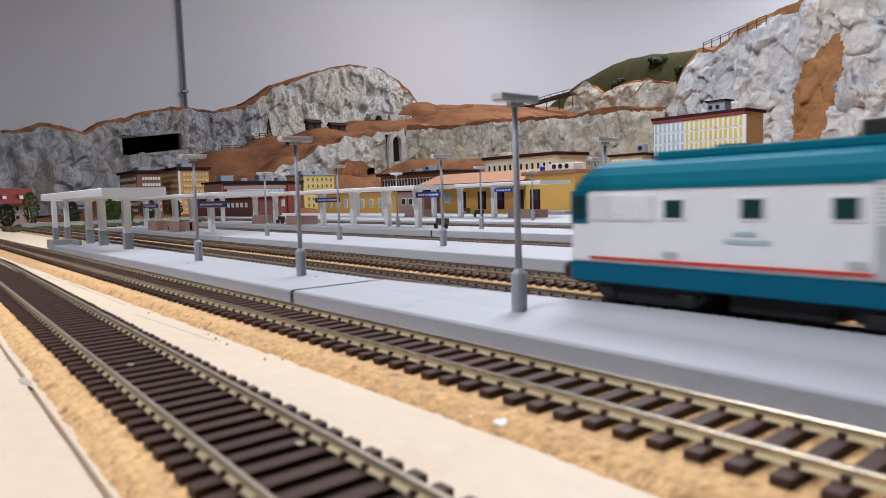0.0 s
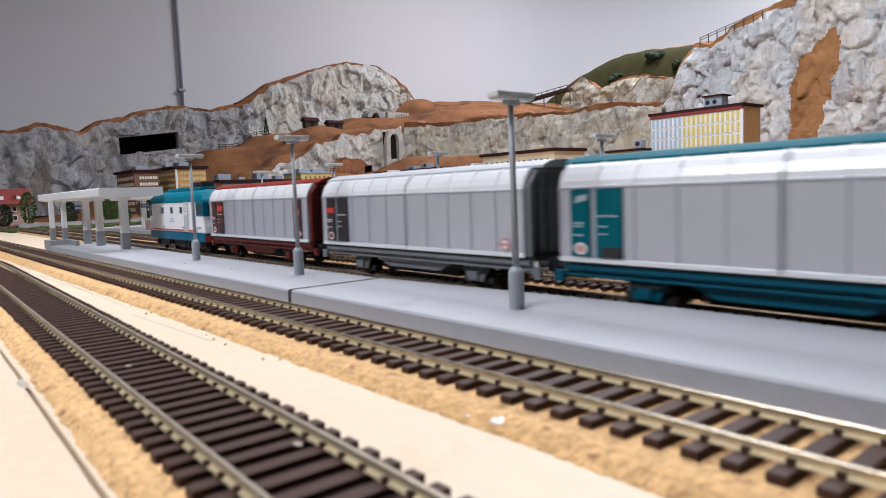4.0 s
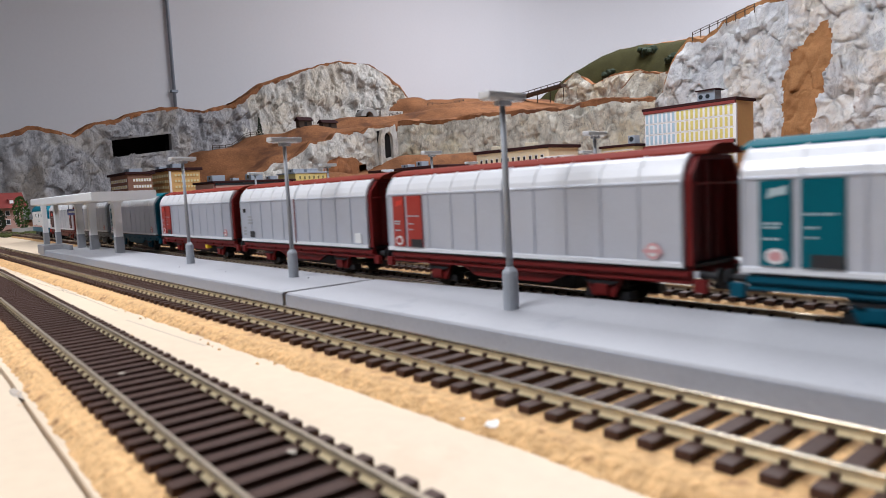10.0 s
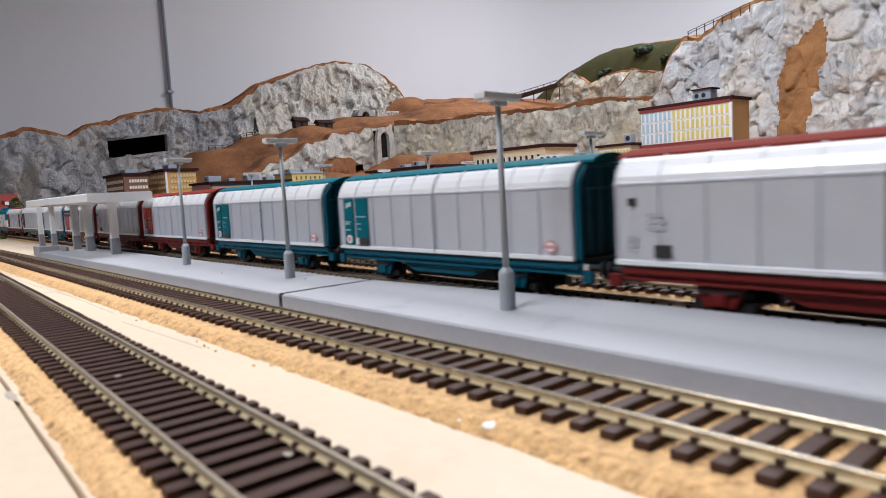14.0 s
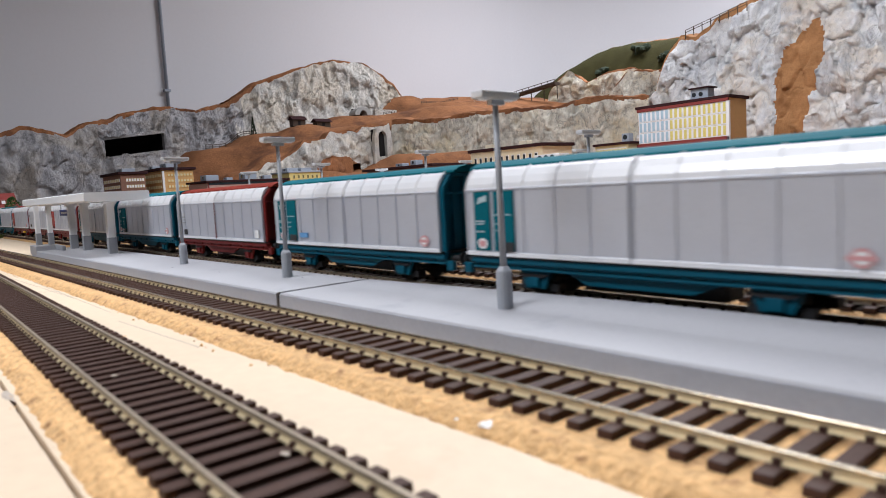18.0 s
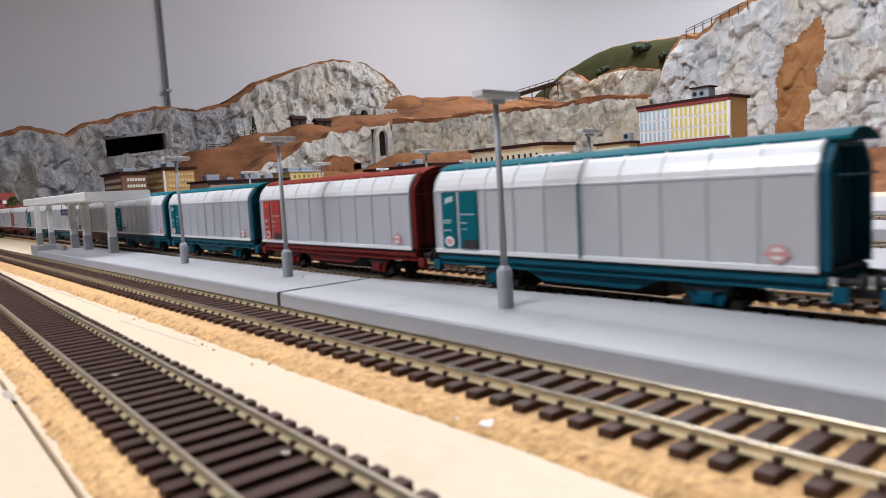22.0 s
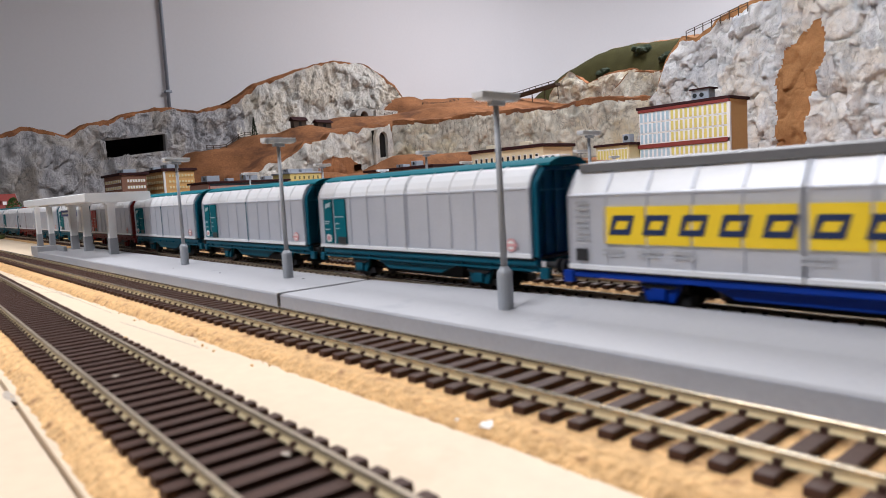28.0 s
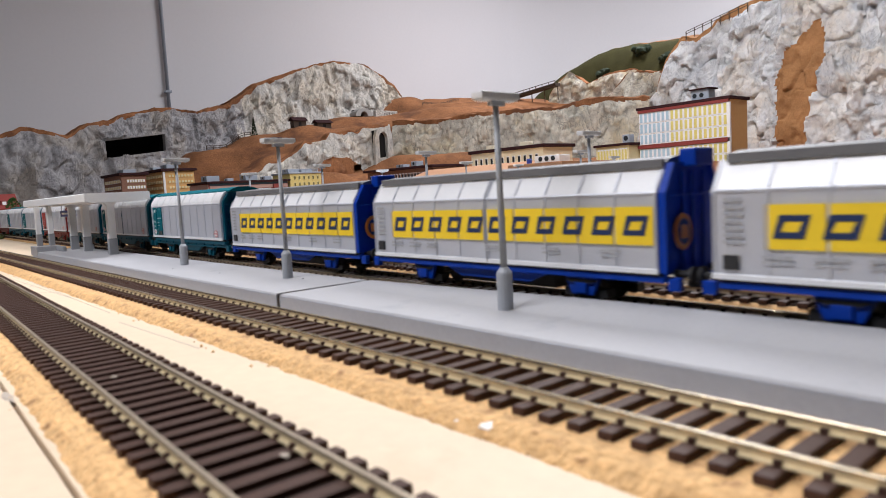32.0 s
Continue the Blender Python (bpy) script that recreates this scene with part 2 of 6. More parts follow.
# its bluish dark tone stands for shading on the white plaster
ROCKW = rock_mat("white_plaster_rock", (0.95, 0.95, 0.94), (0.66, 0.68, 0.72), (0.90, 0.78, 0.63), 0.4, 4.0, 0.5, 0.3)
ROCKG = rock_mat("cream_plaster_rock", (0.84, 0.79, 0.67), (0.52, 0.50, 0.44), (0.78, 0.66, 0.42), 0.75, 5.0, 0.4, 0.4)
SOIL = mat("brown_soil", (0.255, 0.112, 0.052), 0.95, spec=0.12, var=0.55, scale=12, fine=200, bump=0.45, depth=0.004, stain=(0.135, 0.060, 0.034), stain_scale=7, stain_at=0.53)
SCREE = mat("orange_brown_scree", (0.36, 0.18, 0.078), 0.95, spec=0.15, var=0.3, scale=16, fine=240, bump=0.5, depth=0.003, stain=(0.26, 0.12, 0.05), stain_scale=12, stain_at=0.55)
GRASS = mat("olive_grass", (0.040, 0.037, 0.013), 0.95, spec=0.1, var=0.35, scale=20, fine=300, bump=0.7, depth=0.004, stain=(0.13, 0.07, 0.03), stain_scale=10, stain_at=0.63)
WALLPAINT = mat("grey_room_wall", (0.66, 0.655, 0.68), 0.85, var=0.02, scale=1.5, fine=60, bump=0.05, depth=0.0005)
CEILPAINT = mat("unseen_ceiling_dark", (0.22, 0.22, 0.22), 0.9, var=0.02, scale=2, fine=60, bump=0.03)
BACKPAINT = mat("unseen_wall_dark", (0.22, 0.22, 0.23), 0.85, var=0.03, scale=1.5, fine=60, bump=0.05)
FLOORPAINT = mat("grey_room_floor", (0.3, 0.28, 0.26), 0.6, var=0.08, scale=4, fine=80, bump=0.05)
OCHREWALL = mat("ochre_station_wall", (0.72, 0.42, 0.10), 0.7, var=0.07, scale=40, bump=0.1)
TERRACOTTA = mat("terracotta_roof", (0.34, 0.17, 0.085), 0.8, var=0.15, scale=60, fine=500, bump=0.3)
BROWNROOF = mat("dark_brown_roof", (0.034, 0.013, 0.014), 0.8, spec=0.15, var=0.15, bump=0.1)
BEIGEWALL = mat("beige_wall", (0.78, 0.70, 0.52), 0.7, var=0.06, bump=0.1)
TANWALL = mat("tan_wall", (0.6, 0.36, 0.14), 0.7, var=0.07, bump=0.1)
CREAMWALL = mat("cream_window_band", (0.7, 0.62, 0.36), 0.6, var=0.05, bump=0.05)
BRICKWALL = mat("brown_brick_wall", (0.22, 0.11, 0.075), 0.8, var=0.2, fine=700, bump=0.2)
REDWALL = mat("red_wall", (0.22, 0.036, 0.03), 0.7, var=0.1, bump=0.1)
REDBASE = mat("brick_red_wall", (0.30, 0.06, 0.05), 0.75, var=0.1, bump=0.1)
MAROONWALL = mat("maroon_brick_wall", (0.13, 0.040, 0.038), 0.75, var=0.12, bump=0.1)
YELLOWWALL = mat("yellow_wall", (0.64, 0.52, 0.2), 0.7, var=0.06, bump=0.1)
PANEYELLOW = mat("yellow_tinted_pane", (0.66, 0.57, 0.18), 0.3, var=0.1, bump=0)
PANEBLUE = mat("blue_tinted_pane", (0.40, 0.54, 0.64), 0.25, var=0.1, bump=0)
PANEOLIVE = mat("olive_pane", (0.16, 0.14, 0.05), 0.4, var=0.2, bump=0)
PANEDARK = mat("dark_pane", (0.03, 0.035, 0.04), 0.2, var=0.2, bump=0)
PINKWALL = mat("pink_brown_render", (0.4, 0.24, 0.2), 0.75, var=0.08, bump=0.1)
ACGREY = mat("grey_roof_unit", (0.30, 0.34, 0.40), 0.5, var=0.06, bump=0.05)
WOOD = mat("dark_weathered_wood", (0.06, 0.04, 0.028), 0.85, var=0.25, bump=0.3)
LEAF = mat("green_foliage", (0.035, 0.085, 0.015), 0.9, var=0.45, scale=90, fine=700, bump=0.3)
DARKLEAF = mat("dark_foliage", (0.016, 0.030, 0.013), 0.9, var=0.4, scale=90, fine=700, bump=0.3)
SCRUB = mat("mossy_scrub", (0.055, 0.062, 0.022), 0.95, var=0.5, scale=60, fine=600, bump=0.5, spec=0.1)
TRUNK = mat("brown_trunk", (0.09, 0.06, 0.04), 0.9, var=0.2, bump=0.3)
CONCRETE = mat("grey_concrete", (0.3, 0.3, 0.29), 0.8, var=0.12, scale=40, bump=0.2)
GAPDARK = mat("dark_gap_sheet", (0.030, 0.019, 0.015), 0.9, var=0.3, scale=300, fine=1500, bump=0.3, depth=0.0003, spec=0.1)
# near-black stands in for the unlit depth inside openings
DARKVOID = mat("unlit_opening_black", (0.008, 0.007, 0.007), 0.95, var=0.2, bump=0)
GLUE = mat("dried_white_glue", (0.82, 0.8, 0.76), 0.45, var=0.05, bump=0.1)


# ---- mesh helpers ----
def box(bm, x0, x1, y0, y1, z0, z1, bevel=0.0):
    vs = [bm.verts.new(c) for c in ((x0, y0, z0), (x1, y0, z0), (x1, y1, z0), (x0, y1, z0), (x0, y0, z1), (x1, y0, z1), (x1, y1, z1), (x0, y1, z1))]
    fs = [bm.faces.new([vs[i] for i in f]) for f in ((3, 2, 1, 0), (4, 5, 6, 7), (0, 1, 5, 4), (1, 2, 6, 5), (2, 3, 7, 6), (3, 0, 4, 7))]
    if bevel:
        bmesh.ops.bevel(bm, geom=list({e for f in fs for e in f.edges}), offset=bevel, segments=2, affect="EDGES", profile=0.6)
    return bm


def prism(bm, profile, a, b, axis="x", bevel=0.0):
    """A closed outline in the two other axes, drawn out from a to b."""
    def p(u, v, w):
        return {"x": (w, u, v), "y": (u, w, v), "z": (u, v, w)}[axis]
    lo = [bm.verts.new(p(u, v, a)) for u, v in profile]
    hi = [bm.verts.new(p(u, v, b)) for u, v in profile]
    n = len(profile)
    fs = [bm.faces.new(lo[::-1]), bm.faces.new(hi)]
    for i in range(n):
        fs.append(bm.faces.new((lo[i], lo[(i + 1) % n], hi[(i + 1) % n], hi[i])))
    if bevel:
        bmesh.ops.bevel(bm, geom=list({e for f in fs for e in f.edges}), offset=bevel, segments=2, affect="EDGES", profile=0.6)
    return bm


def rod(bm, a, b, r0, r1=None, n=10):
    a, b = Vector(a), Vector(b)
    r1 = r0 if r1 is None else r1
    d = (b - a).normalized()
    u = d.orthogonal().normalized()
    v = d.cross(u)
    rings = []
    for c, r in ((a, r0), (b, r1)):
        rings.append([bm.verts.new(c + (u * math.cos(2 * math.pi * i / n) + v * math.sin(2 * math.pi * i / n)) * r) for i in range(n)])
    for i in range(n):
        bm.faces.new((rings[0][i], rings[0][(i + 1) % n], rings[1][(i + 1) % n], rings[1][i]))
    bm.faces.new(rings[0][::-1])
    bm.faces.new(rings[1])
    return bm


def lathe(bm, profile, centre=(0, 0, 0), n=14):
    """Turns (radius, height) pairs about a vertical axis."""
    cx, cy, cz = centre
    rings = [[bm.verts.new((cx + r * math.cos(2 * math.pi * i / n), cy + r * math.sin(2 * math.pi * i / n), cz + h)) for i in range(n)] for r, h in profile]
    for a, b in zip(rings, rings[1:]):
        for i in range(n):
            bm.faces.new((a[i], a[(i + 1) % n], b[(i + 1) % n], b[i]))
    bm.faces.new(rings[0][::-1])
    bm.faces.new(rings[-1])
    return bm


def blob(bm, c, r, squash=(1, 1, 1), rough=0.3, sub=2, seed=0):
    made = bmesh.ops.create_icosphere(bm, subdivisions=sub, radius=1.0)
    for v in made["verts"]:
        k = 1 + rough * noise.noise(v.co * 2.1 + Vector((seed * 3.7, seed, -seed)))
        v.co = Vector((c[0] + v.co.x * r * squash[0] * k, c[1] + v.co.y * r * squash[1] * k, c[2] + v.co.z * r * squash[2] * k))
    return bm


def part(name, bm, material, parent=None, label="", smooth=False, fix=True):
    if fix:
        bmesh.ops.recalc_face_normals(bm, faces=bm.faces)
    me = bpy.data.meshes.new(name)
    bm.to_mesh(me)
    bm.free()
    for m in material if isinstance(material, (list, tuple)) else (material,):
        me.materials.append(m)
    if smooth:
        me.polygons.foreach_set("use_smooth", [True] * len(me.polygons))
    ob = new(name, me)
    ob.parent = parent
    if label:
        ob["label"] = label
    return ob


def thing(name, label, category, group="", kind="", at=None):
    ob = new(name)
    ob.empty_display_size = 0.01
    if at is not None:
        ob.matrix_basis = at
    return tagged(ob, label, category, group, kind)


def boxpart(name, dims, material, parent, label="", bevel=0.0):
    return part(name, box(bmesh.new(), *dims, bevel), material, parent, label)


# ---- room shell ----
BOARD_Z = 0.003
RAIL_Z = 0.0095
PLAT_Z = 0.0105


def shell(name, dims, material, label):
    tagged(boxpart(name, dims, material, None), label, name.split("_")[0], kind="structure")


shell("wall_west", (-3.72, -3.6, -3.0, 3.85, -0.9, 2.15), WALLPAINT, "plain pale grey painted room wall behind the hills")
shell("wall_north", (-2.4, 4.6, 5.05, 5.17, -0.9, 2.15), WALLPAINT, "plain pale grey painted room wall")
# unseen back walls and ceiling, dark so that less light bounces back
shell("wall_south", (-3.6, 4.6, -3.12, -3.0, -0.9, 2.15), BACKPAINT, "unseen room wall kept dark to cut bounced light")
shell("wall_east", (4.6, 4.72, -3.12, 5.17, -0.9, 2.15), BACKPAINT, "unseen room wall kept dark to cut bounced light")
shell("ceiling", (-3.72, 4.72, -3.12, 5.17, 2.15, 2.25), CEILPAINT, "unseen room ceiling kept dark to cut bounced light")
shell("floor", (-3.72, 4.72, -3.12, 5.17, -1.0, -0.9), FLOORPAINT, "plain grey room floor under the layout")
# the two far walls meet in a broad curve
arc = [math.pi / 2 + math.pi / 2 * k / 160 for k in range(161)]
cove = part("wall_corner", prism(bmesh.new(), [(-2.4 + math.cos(a) * 1.2, 3.85 + math.sin(a) * 1.2) for a in arc] + [(-2.4 + math.cos(a) * 1.32, 3.85 + math.sin(a) * 1.32) for a in arc[::-1]], -0.9, 2.15, "z"), WALLPAINT)
tagged(cove, "plain pale grey wall curving round the room's corner", "wall", kind="structure")


def turnout(x):
    """The front track swings towards its neighbour beyond the near stretch."""
    return 0.029 * (min(max(-x, -0.1), 0.6) - 0.12)


def board_edge(x):
    """The seam between the two boards runs along the front track's bed."""
    return 0.0236 + 0.8 * turnout(x) + 0.0005 * noise.noise(Vector((x * 40, 0, 0)))


seam = [-3.59, -1.5, -0.8, -0.6] + [-0.6 + 0.02 * i for i in range(1, 36)] + [0.69]
# the unseen east end is cut to a shelf to lessen bounced light
ground = tagged(part("ground", prism(bmesh.new(), [(x, board_edge(x)) for x in seam] + [(0.7, 0.05), (0.72, 0.12), (3.5, 0.12), (3.5, 0.28), (0.72, 0.28), (0.7, 3.6), (-3.59, 3.6)], -0.02, BOARD_Z, "z"), BOARD), "cream painted plywood baseboard of a model railway", "baseboard", kind="structure")
# the unseen front board is cut short to darken what the wagons reflect
front = [(x, board_edge(x) - 0.0012 - 0.0005 * noise.noise(Vector((x * 90, 3, 0)))) for x in seam if x > -0.61]
tagged(part("front_board", prism(bmesh.new(), front + [(0.69, -0.22), (-0.6, -0.22)], -0.02, BOARD_Z + 0.0003, "z"), BOARD), "cream painted plywood board edge strip in front of the tracks", "baseboard", kind="structure")


# ---- tracks ----
def bend(x):
    """The train's track draws away from the first platform towards the far end."""
    return 0.016 * min(max(-x, -0.1), 1.5)


def straight(x):
    return 0.0


def cork_bed(y0, y1, x0, x1, parent, step=0.004, h=0.0028, way=straight):
    bm = bmesh.new()
    prof = ((y0, 0), (y0 + 0.0016, 0.4), (y0 + 0.0034, 0.8), (y0 + 0.0052, 1), ((y0 + y1) / 2, 1), (y1 - 0.0052, 1), (y1 - 0.0034, 0.8), (y1 - 0.0016, 0.4), (y1, 0))
    n = int((x1 - x0) / step)
    rows = []
    for i in range(n + 1):
        x = x0 + (x1 - x0) * i / n
        row = []
        for j, (y, k) in enumerate(prof):
            q = (noise.noise(Vector((x * 260, y * 260, 3.1))) + 0.7 * noise.noise(Vector((x * 90, y * 90, 7.1)))) * 0.0009 if j not in (4,) else 0
            row.append(bm.verts.new((x, y + way(x) + q * (1.6 if k < 1 else 0), BOARD_Z - 0.0004 + (h + 0.0004) * k + (q * 0.5 if 0 < k < 1 else 0))))
        rows.append(row)
    for a, b in zip(rows, rows[1:]):
        for j in range(len(prof) - 1):
            bm.faces.new((a[j], b[j], b[j + 1], a[j + 1]))
    return part("cork_bed", bm, CORK, parent, "tan granular cork underlay", smooth=False)


SLEEPER_TOP = 0.0074
HALF = 0.0143
sleeper_mesh = None


def rail_profile(y):
    z0, z1 = SLEEPER_TOP, RAIL_Z
    return ((y - 0.001, z0), (y + 0.001, z0), (y + 0.0009, z0 + 0.0003), (y + 0.00035, z0 + 0.0005), (y + 0.00035, z1 - 0.0007), (y + 0.0005, z1 - 0.0006),
            (y + 0.0005, z1 - 0.00015), (y + 0.0004, z1), (y - 0.0004, z1), (y - 0.0005, z1 - 0.00015), (y - 0.0005, z1 - 0.0006), (y - 0.00035, z1 - 0.0007), (y - 0.00035, z0 + 0.0005), (y - 0.0009, z0 + 0.0003))


def track(y, x0, x1, near0, near1, label, pitch=0.0065, phase=0.0, way=straight):
    """Rails along x at gauge 16.5 mm; sleepers singly between near0 and near1, joined beyond."""
    t = thing("railway_track", label, "track", "station tracks", "structure")
    for dy in (-0.0087, 0.0087):
        bm = bmesh.new()
        xs = [x0, -1.5, -1.2, -0.85, -0.7, -0.5, -0.3, -0.2, -0.15, -0.1, 0.0, 0.1, x1]
        rings = [[bm.verts.new((x, v + way(x), z)) for v, z in rail_profile(y + dy)] for x in xs]
        n = len(rings[0])
        for a, b in zip(rings, rings[1:]):
            for i in range(n):
                bm.faces.new((a[i], a[(i + 1) % n], b[(i + 1) % n], b[i]))
        bm.faces.new(rings[0][::-1])
        bm.faces.new(rings[-1])
        # near webs hold their glint in a brighter gold; farther ones stay dull
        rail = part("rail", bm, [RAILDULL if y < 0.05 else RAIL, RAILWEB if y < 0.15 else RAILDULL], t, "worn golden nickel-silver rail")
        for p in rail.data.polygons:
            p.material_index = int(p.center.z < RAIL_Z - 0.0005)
    # an added sheet darkens the gaps between the sleepers
    if y < 0.05 or y > 0.22:
        bm = bmesh.new()
        rows = [[bm.verts.new((x, y + way(x) + v, z)) for v, z in ((-0.0128, 0.0052), (-0.0125, 0.0063), (0.0125, 0.0063), (0.0128, 0.0052))] for x in (x0, -1.5, -0.6, -0.5, -0.4, -0.3, -0.2, -0.1, 0.0, 0.1, x1)]
        for p, q in zip(rows, rows[1:]):
            for i in range(3):
                bm.faces.new((p[i], p[i + 1], q[i + 1], q[i]))
        part("track_base", bm, GAPDARK, t, "added dark sheet between the sleepers")
    global sleeper_mesh
    far, chairs = bmesh.new(), bmesh.new()
    i0, i1 = int(math.ceil((x0 - phase) / pitch)), int((x1 - phase) / pitch)
    for i in range(i0, i1 + 1):
        x = i * pitch + phase
        single = near0 <= x <= near1
        if single:
            if sleeper_mesh is None:
                bm = bmesh.new()
                box(bm, -0.0016, 0.0016, -HALF, HALF, SLEEPER_TOP - 0.0018, SLEEPER_TOP, 0.0003)
                bmesh.ops.recalc_face_normals(bm, faces=bm.faces)
                sleeper_mesh = bpy.data.meshes.new("sleeper")
                bm.to_mesh(sleeper_mesh)
                bm.free()
                sleeper_mesh.materials.append(SLEEPER)
            s = new("sleeper", sleeper_mesh)
            s.parent = t
            s.matrix_basis = pose(x + random.uniform(-0.0001, 0.0001), y + way(x) + random.uniform(-0.0002, 0.0002), 0, 0, 0, random.uniform(-0.5, 0.5))
        else:
            box(far, x - 0.0016, x + 0.0016, y + way(x) - HALF, y + way(x) + HALF, SLEEPER_TOP - 0.0018, SLEEPER_TOP)
        if -1.3 < x < 0.1:
            for dy in (-0.0087, 0.0087):
                for sgn in (-1, 1):
                    c = y + way(x) + dy + sgn * 0.00075
                    box(chairs, x - 0.0006, x + 0.0006, c - 0.00042, c + 0.00042, SLEEPER_TOP - 0.0001, SLEEPER_TOP + 0.0009)
    if far.verts:
        tagged(part("far_sleepers", far, SLEEPER, t), kind="stuff")
    else:
        far.free()
    tagged(part("rail_chairs", chairs, SLEEPER, t), kind="stuff")
    return t


YA, YB, YC, YD, YE, YF = 0.0455, 0.1083, 0.1935, 0.2425, 0.4015, 0.615
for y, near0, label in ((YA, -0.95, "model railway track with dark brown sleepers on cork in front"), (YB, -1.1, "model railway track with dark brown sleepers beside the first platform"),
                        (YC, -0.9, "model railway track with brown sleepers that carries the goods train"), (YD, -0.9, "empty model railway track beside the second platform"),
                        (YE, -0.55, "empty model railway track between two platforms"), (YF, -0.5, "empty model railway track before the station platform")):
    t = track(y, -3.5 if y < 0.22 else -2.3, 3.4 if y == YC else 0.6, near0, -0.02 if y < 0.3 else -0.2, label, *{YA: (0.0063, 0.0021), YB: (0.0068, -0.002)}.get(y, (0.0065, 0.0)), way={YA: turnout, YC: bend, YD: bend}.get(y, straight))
    cork_bed(y - (0.0216 if y < 0.05 else 0.0238 if y < 0.15 else 0.0185), y + (0.0165 if y < 0.05 else 0.0185), -3.5 if y < 0.22 else -2.3, 3.4 if y == YC else 0.6, t, 0.0022 if y < 0.15 else 0.004 if y < 0.3 else 0.012, way={YA: turnout, YC: bend, YD: bend}.get(y, straight))


# ---- platforms ----
def platform(name, y0, y1, xs, label, warp=None):
    t = thing(name, label, "platform", "station platforms", "structure")
    for a, b in zip(xs, xs[1:]):
        bm = bmesh.new()
        n = max(1, round((b - a) / 0.03)) if warp else 1
        rings = []
        for i in range(n + 1):
            x = a + 0.0016 + (b - a - 0.0032) * i / n
            d = warp(x) if warp else 0.0
            ym = y0 + (y1 - y0) * 0.55
            rings.append([bm.verts.new((x, y, z)) for y, z in ((y0, BOARD_Z), (y0, PLAT_Z - 0.0006), (y0 + 0.0006, PLAT_Z), (ym, PLAT_Z), (y1 - 0.0006, PLAT_Z + d), (y1, PLAT_Z - 0.0006 + d), (y1, BOARD_Z))])
        for p, q in zip(rings, rings[1:]):
            for i in range(7):
                bm.faces.new((p[i], p[(i + 1) % 7], q[(i + 1) % 7], q[i]))
        bm.faces.new(rings[0][::-1])
        bm.faces.new(rings[-1])
        slab = part("slab", bm, PLATFORM, t)
        # the vertical face has its own bluer grey
        boxpart("edge_face", (a + 0.0015, b - 0.0015, y0 - 0.0002, y0 + 0.0006, BOARD_Z, PLAT_Z - 0.0007), PLATEDGE, slab, "blue-grey platform edge")
    # a black filler puts the open gap's shade into colour
    for x in xs[1:-1]:
        boxpart("joint", (x - 0.0015, x + 0.0015, y0 + 0.001, y1 - 0.001, BOARD_Z, PLAT_Z - 0.0012), BLACKMARK, t, "black filler in the open joint")
    return t


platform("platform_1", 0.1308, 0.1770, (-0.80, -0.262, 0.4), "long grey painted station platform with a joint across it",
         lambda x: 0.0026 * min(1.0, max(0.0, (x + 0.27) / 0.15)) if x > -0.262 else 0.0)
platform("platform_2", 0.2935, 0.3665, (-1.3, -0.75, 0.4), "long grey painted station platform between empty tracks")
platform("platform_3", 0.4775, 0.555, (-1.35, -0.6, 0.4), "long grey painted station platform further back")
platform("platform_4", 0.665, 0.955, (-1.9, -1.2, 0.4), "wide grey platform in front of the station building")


# ---- platform lamps ----
def platform_lamp(x, y, h=0.069):
    t = thing("platform_lamp", "grey plastic platform lamp with a flat oblong head and thick foot", "lamp", "platform lamps", at=pose(x, y, PLAT_Z))
    part("foot", lathe(bmesh.new(), ((0.0026, 0), (0.0026, 0.0118), (0.0024, 0.0125), (0.0013, 0.0139))), POLE, t, smooth=False)
    part("pole", rod(bmesh.new(), (0, 0, 0.0135), (-0.0004, 0, h - 0.0015), 0.00115, 0.0009, 10), POLE, t, smooth=True)
    bm = bmesh.new()
    box(bm, -0.0025, 0.0025, -0.0085, 0.0085, h - 0.0016, h + 0.0006, 0.0005)
    head = part("lamp_head", bm, LAMPHEAD, t, "pale flat oblong lamp head")
    part("lens", box(bmesh.new(), -0.002, 0.002, -0.0078, 0.0078, h - 0.0020, h - 0.0017), WHITE, head)
    part("bracket", box(bmesh.new(), -0.0011, 0.0011, -0.003, 0.003, h - 0.0035, h - 0.0016, 0.0003), POLE, t)
    return t


lamp = platform_lamp(-0.1542, 0.157)
for x, y, z in ((-0.3095, 0.1605, 0), (-0.4485, 0.159, 0), (-0.401, 0.33, 0), (-0.552, 0.329, 0), (-0.70, 0.326, 0), (-0.25, 0.331, 0),
                (-0.712, 0.512, 0), (-0.558, 0.516, 0), (-0.4, 0.516, 0), (-0.66, 0.71, 0), (-0.5, 0.71, 0)):
    copy_thing(lamp, pose(x, y, PLAT_Z, 0, 0, random.uniform(-3, 3)))


